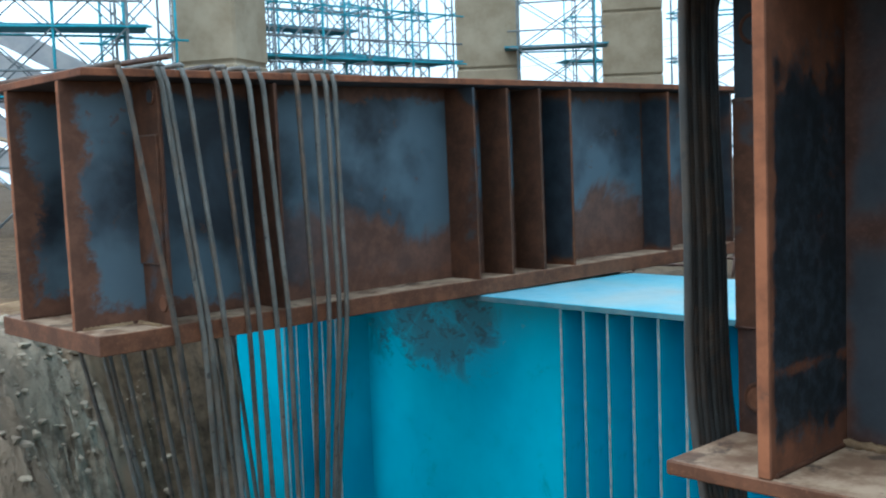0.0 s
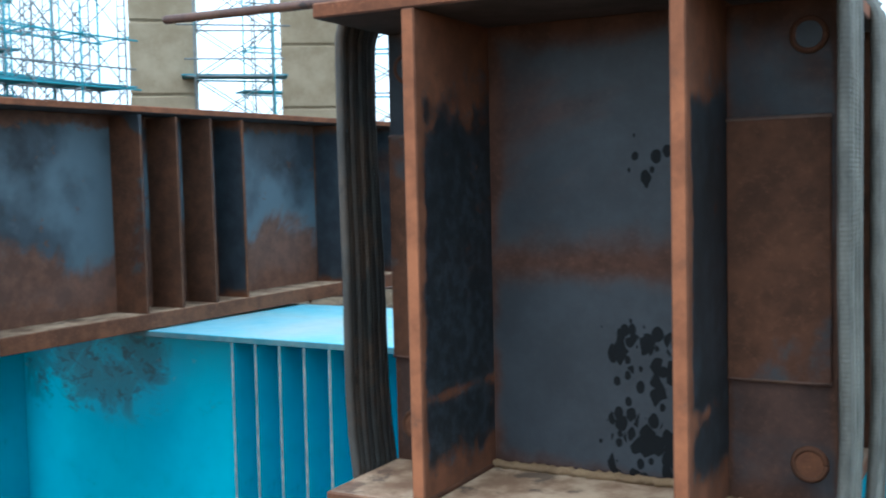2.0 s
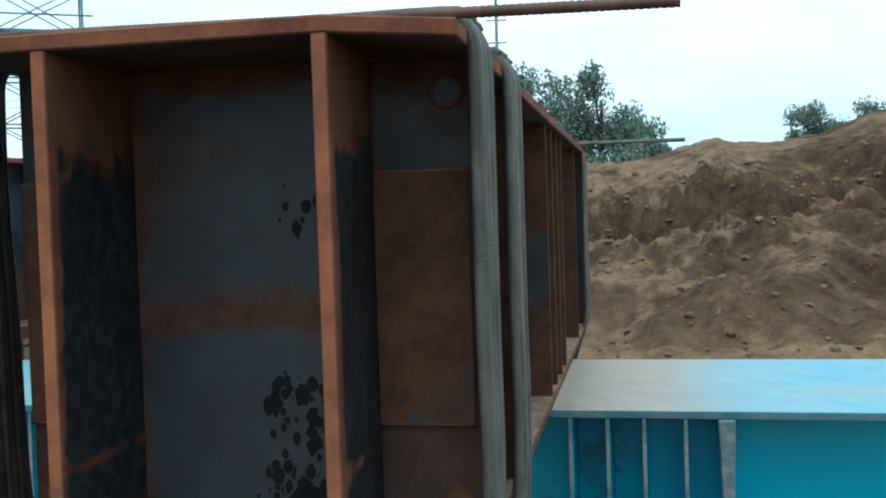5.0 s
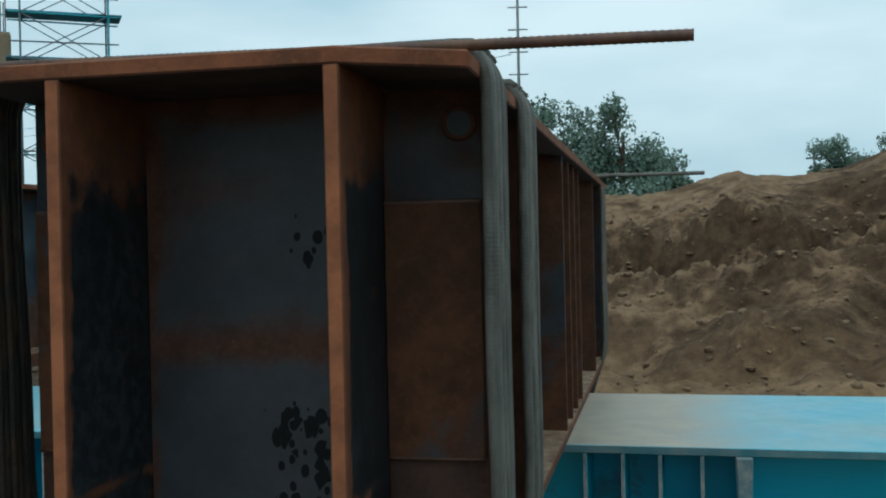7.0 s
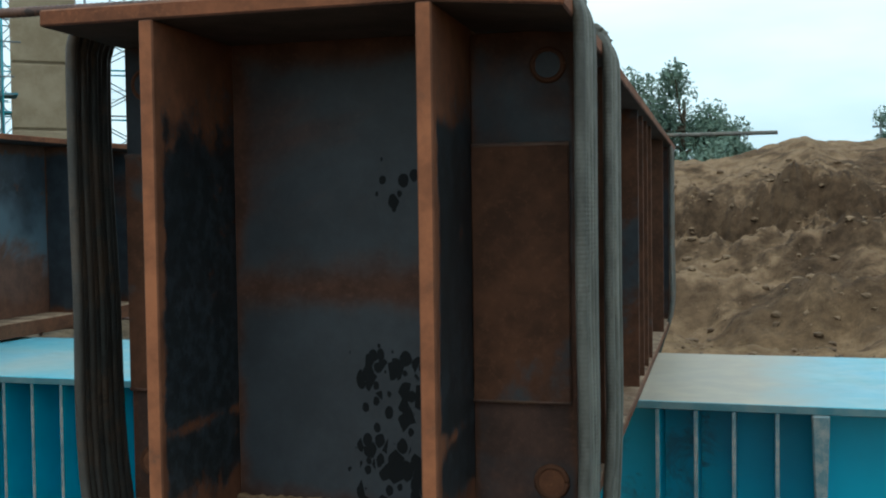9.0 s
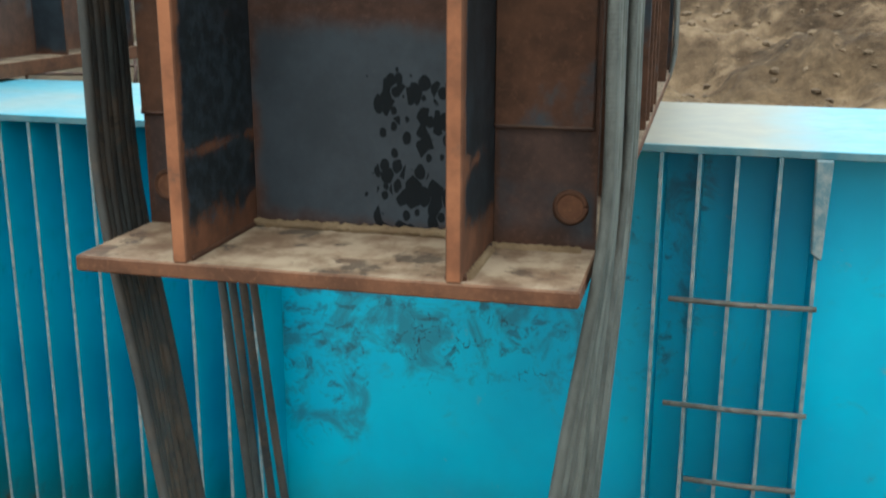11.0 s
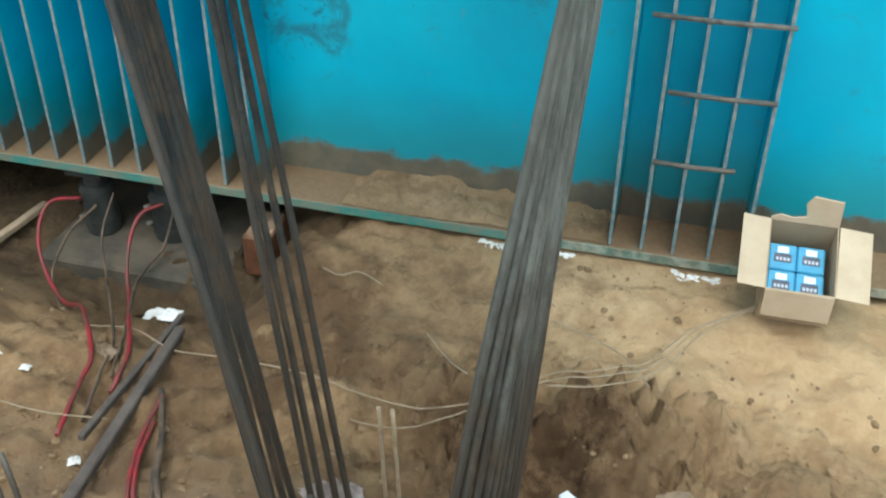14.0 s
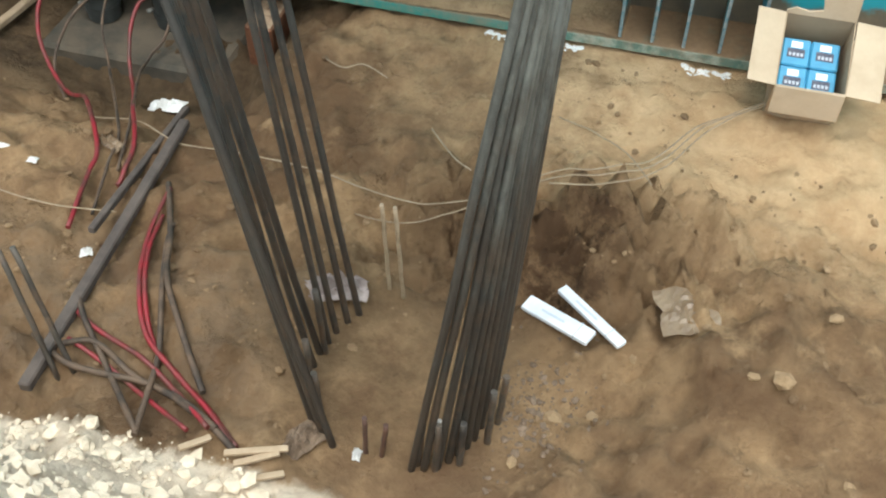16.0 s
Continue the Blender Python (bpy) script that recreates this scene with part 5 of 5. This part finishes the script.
def scaffold(x, y, bays, lifts, turn, label, deck=(1,), bw=1.5, bh=1.35, d=1.2):
    """Tube scaffold: standards, ledgers, ladder frames, cross braces and decks."""
    s = thing("scaffold_tower", label, "scaffold", "scaffold towers", pose(x, y, gz(x, y), 0, 0, turn))
    rng = random.Random(int(x * 7 + y * 3))
    for i in range(bays + 1):
        for v in (0, d):
            part("standard", tube([(i * bw, v, 0), (i * bw, v, lifts * bh + 0.5)], 0.03, 6), M_TEAL if (i + int(v)) % 2 else M_TUBE, s)
        lad = bmesh.new()
        for k in range(lifts * 4):
            z = 0.2 + k * bh / 4
            tube([(i * bw, 0, z), (i * bw, 0.32, z)], 0.016, 5, lad)
        tube([(i * bw, 0.32, 0), (i * bw, 0.32, lifts * bh)], 0.022, 5, lad)
        part("ladder_frame", lad, M_TUBE, s)
    for k in range(1, lifts + 1):
        z = k * bh
        for v in (0, d):
            j = rng.uniform(0.1, 0.5)
            part("ledger", tube([(-j, v, z), (bays * bw + j, v, z + rng.uniform(-0.06, 0.06))], 0.026, 6), M_TEAL if rng.random() < 0.6 else M_TUBE, s)
        for i in range(bays):
            for v in (0, d):
                a, b = ((i * bw, v, z - bh), ((i + 1) * bw, v, z))
                part("brace", tube([a, b], 0.018, 5), M_TUBE, s)
                part("brace", tube([(b[0], v, a[2]), (a[0], v, b[2])], 0.018, 5), M_TUBE, s)
        for i in range(bays + 1):
            part("transom", tube([(i * bw, -0.15, z), (i * bw, d + 0.15, z)], 0.024, 5), M_TEAL, s)
        if k in deck:
            for q in range(4):
                part("deck_board", box(-0.4, bays * bw + 0.4, 0.06 + q * 0.28, 0.31 + q * 0.28, z + 0.03, z + 0.08, 0.005), M_BOARD, s)
            part("guard_rail", tube([(-0.3, -0.02, z + 0.5), (bays * bw + 0.3, -0.02, z + 0.52)], 0.024, 6), M_TUBE, s)
    return s


pier(-20.9, 12.9, 1.6, 7.5, 30, "tan stained concrete bridge pier on the site")
pier(-23.2, 24.0, 1.95, 8.5, 42, "tan stained concrete bridge pier on the site")
pier(-21.3, 28.9, 1.95, 8.0, 38, "tan stained concrete bridge pier with starter bars on top")
scaffold(-21.8, 15.0, 4, 6, 84, "long teal and grey tube scaffold between the piers", (3,), 1.4)
scaffold(-24.4, 15.6, 3, 6, 86, "dense teal tube scaffold behind the first row", (3, 4), 1.2, 1.3)
scaffold(-26.5, 21.0, 2, 6, 100, "teal and grey tube scaffold between the piers", (3,), 1.8, 1.6)
scaffold(-21.2, 23.2, 1, 6, 42, "teal ladder scaffold with a wide deck", (3,), 2.3, 1.5)
scaffold(-24.5, 29.8, 2, 6, 60, "teal tube scaffold behind the piers", (3,), 1.5, 1.6)
scaffold(-18.6, 27.3, 1, 8, 35, "blue-green scaffold tower with decks against the sky", (5, 6), 2.5, 1.37)
scaffold(-20.3, 7.2, 2, 5, 67, "teal tube scaffold beside the inclined formwork", (2, 3), 1.4)
scaffold(-20.6, 10.2, 1, 5, 80, "tall teal scaffold beside the pier", (), 1.3)


def inclined_formwork(x, y, turn):
    f = thing("inclined_formwork", "pale formwork panels on an inclined frame", "formwork", m=pose(x, y, gz(x, y), 0, 0, turn))
    for k in range(5):
        part("panel", box(-2.2, 2.2, 0.0, 0.1, k * 0.62, k * 0.62 + 0.46, 0.01, m=pose(0, 0, 1.0, 0, 28, 0)), M_PANEL, f)
    for s in (-2.0, 0, 2.0):
        part("post", tube([(s, 0.2, 0), (s, 0.2, 3.6 - s * 0.4)], 0.05, 6), M_TEAL, f)
        part("rail", tube([(-2.4, -0.05, 2.6 + s * 0.5), (2.4, -0.05, 1.0 + s * 0.5)], 0.05, 6), M_WOOD, f)


inclined_formwork(-22.6, 8.9, 67)


def tree(x, y, h, spread, seed):
    rng = random.Random(seed)
    t = thing("tree", "leafy green broad-leaved tree beyond the spoil heap", "tree", "trees at the edge of the site", pose(x, y, gz(x, y) - 0.1))
    wood, tips = bmesh.new(), []
    tube(smooth([(0, 0, 0), (0.1, 0.05, h * 0.25), (-0.05, 0.1, h * 0.5), (0.05, 0, h * 0.8)], 4), 0.16 + h * 0.012, 7, wood, 0.25)
    for k in range(16):
        a, z0 = rng.uniform(0, 6.28), h * rng.uniform(0.12, 0.68)
        L = spread * rng.uniform(0.45, 1.0) * (1.15 - 0.5 * z0 / h)
        e = Vector((L * math.cos(a), L * math.sin(a), z0 + h * rng.uniform(0.08, 0.28)))
        tube(smooth([(0, 0, z0), e * 0.5 + Vector((0, 0, z0 * 0.42)), e], 3), 0.06, 5, wood, 0.3)
        tips += [e, e * 0.75 + Vector((rng.uniform(-0.5, 0.5), rng.uniform(-0.5, 0.5), z0 * 0.3)), e * 0.5 + Vector((0, 0, z0 * 0.55))]
    part("trunk", wood, M_BARK, t)
    vs, fs = [], []
    for c in tips:
        r = spread * rng.uniform(0.16, 0.34)
        for k in range(260):
            d = Vector((rng.gauss(0, 1), rng.gauss(0, 1), rng.gauss(0, 0.8))).normalized() * r * rng.random() ** 0.45
            p, s = c + d, rng.uniform(0.05, 0.11)
            u = Vector((rng.gauss(0, 1), rng.gauss(0, 1), rng.gauss(0, 1))).normalized()
            w = u.orthogonal().normalized() * s * 0.5
            u *= s
            n0 = len(vs)
            vs += [p - u, p + w, p + u, p - w]
            fs.append((n0, n0 + 1, n0 + 2, n0 + 3))
    me = bpy.data.meshes.new("crown")
    me.from_pydata([tuple(v) for v in vs], [], fs)
    me.materials.append(M_LEAF)
    new("crown", me).parent = t
    return t


for k, (x, y, h, s) in enumerate(((-8.2, 40, 7.6, 2.8), (-6.2, 38, 6.8, 2.8), (-4.3, 40, 6.2, 2.7), (-1.9, 39, 6.4, 2.3), (-0.6, 42, 5.0, 2.0), (0.4, 58, 5.0, 1.6), (2.0, 60, 4.9, 1.5), (8.0, 52, 6.3, 2.1), (10.0, 50, 7.0, 2.3), (12.6, 50, 7.2, 2.6), (15.2, 52, 6.9, 2.8), (-10.8, 42, 6.4, 2.8))):
    tree(x, y, h, s, 40 + k)


def mast(x, y, h, turn):
    p = thing("power_pole", "thin dark pole with short rungs and a forked head", "pole", m=pose(x, y, gz(x, y), 0, 0, turn))
    part("shaft", tube([(0, 0, 0), (0, 0, h)], 0.075, 8, taper=0.6), M_TUBE, p)
    for k in range(9):
        part("rung", tube([(-0.35, 0, h * 0.3 + k * h * 0.075), (0.35, 0, h * 0.3 + k * h * 0.075)], 0.025, 5), M_TUBE, p)
    for s in (-1, 1):
        part("arm", tube([(0, 0, h - 0.4), (s * 0.55, 0, h + 0.6)], 0.035, 6), M_TUBE, p)


mast(-5.35, 37, 10.6, 10)


def cross_pole(x, y, h):
    p = thing("power_pole", "thin distant pole with two cross-arms", "pole", m=pose(x, y, gz(x, y)))
    part("shaft", tube([(0, 0, 0), (0, 0, h)], 0.08, 8, taper=0.7), M_TUBE, p)
    for z, w in ((h - 0.25, 0.3), (h - 0.75, 0.42)):
        part("cross_arm", box(-w, w, -0.05, 0.05, z - 0.05, z + 0.05, 0.01), M_TUBE, p)


cross_pole(6.93, 60, 6.15)
for a, b in (((-5.6, 37, 11.0), (-60, 60, 12)), ((-5.6, 37, 10.4), (-62, 58, 11.4))):
    w = [Vector(a).lerp(Vector(b), k / 12) - Vector((0, 0, 5 * (k / 12) * (1 - k / 12))) for k in range(13)]
    tagged(part("cable", tube(w, 0.012, 5), M_TUBE, None, "thin overhead cable from the pole"), category="cable")

# site clutter behind the girder
rng = random.Random(77)
mesh_bars = bmesh.new()
for k in range(34):
    x, y = rng.uniform(-6.5, -2.6), rng.uniform(7.6, 9.5)
    tube([(x, y, gz(x, y) - 0.1), (x + rng.uniform(-0.05, 0.05), y, gz(x, y) + rng.uniform(0.15, 0.4))], 0.014, 5, mesh_bars)
for k in range(10):
    x, y = rng.uniform(-6.8, -3.5), rng.uniform(7.6, 9.5)
    tube([(x, y, gz(x, y) + 0.08), (x + rng.uniform(1.2, 2.4), y + rng.uniform(-0.5, 0.5), gz(x, y) + 0.12)], 0.014, 5, mesh_bars)
tagged(part("scattered_bars", mesh_bars, M_ROD, None, "loose rusty bars scattered on the ground behind the beams", "stuff"), category="steel bars")
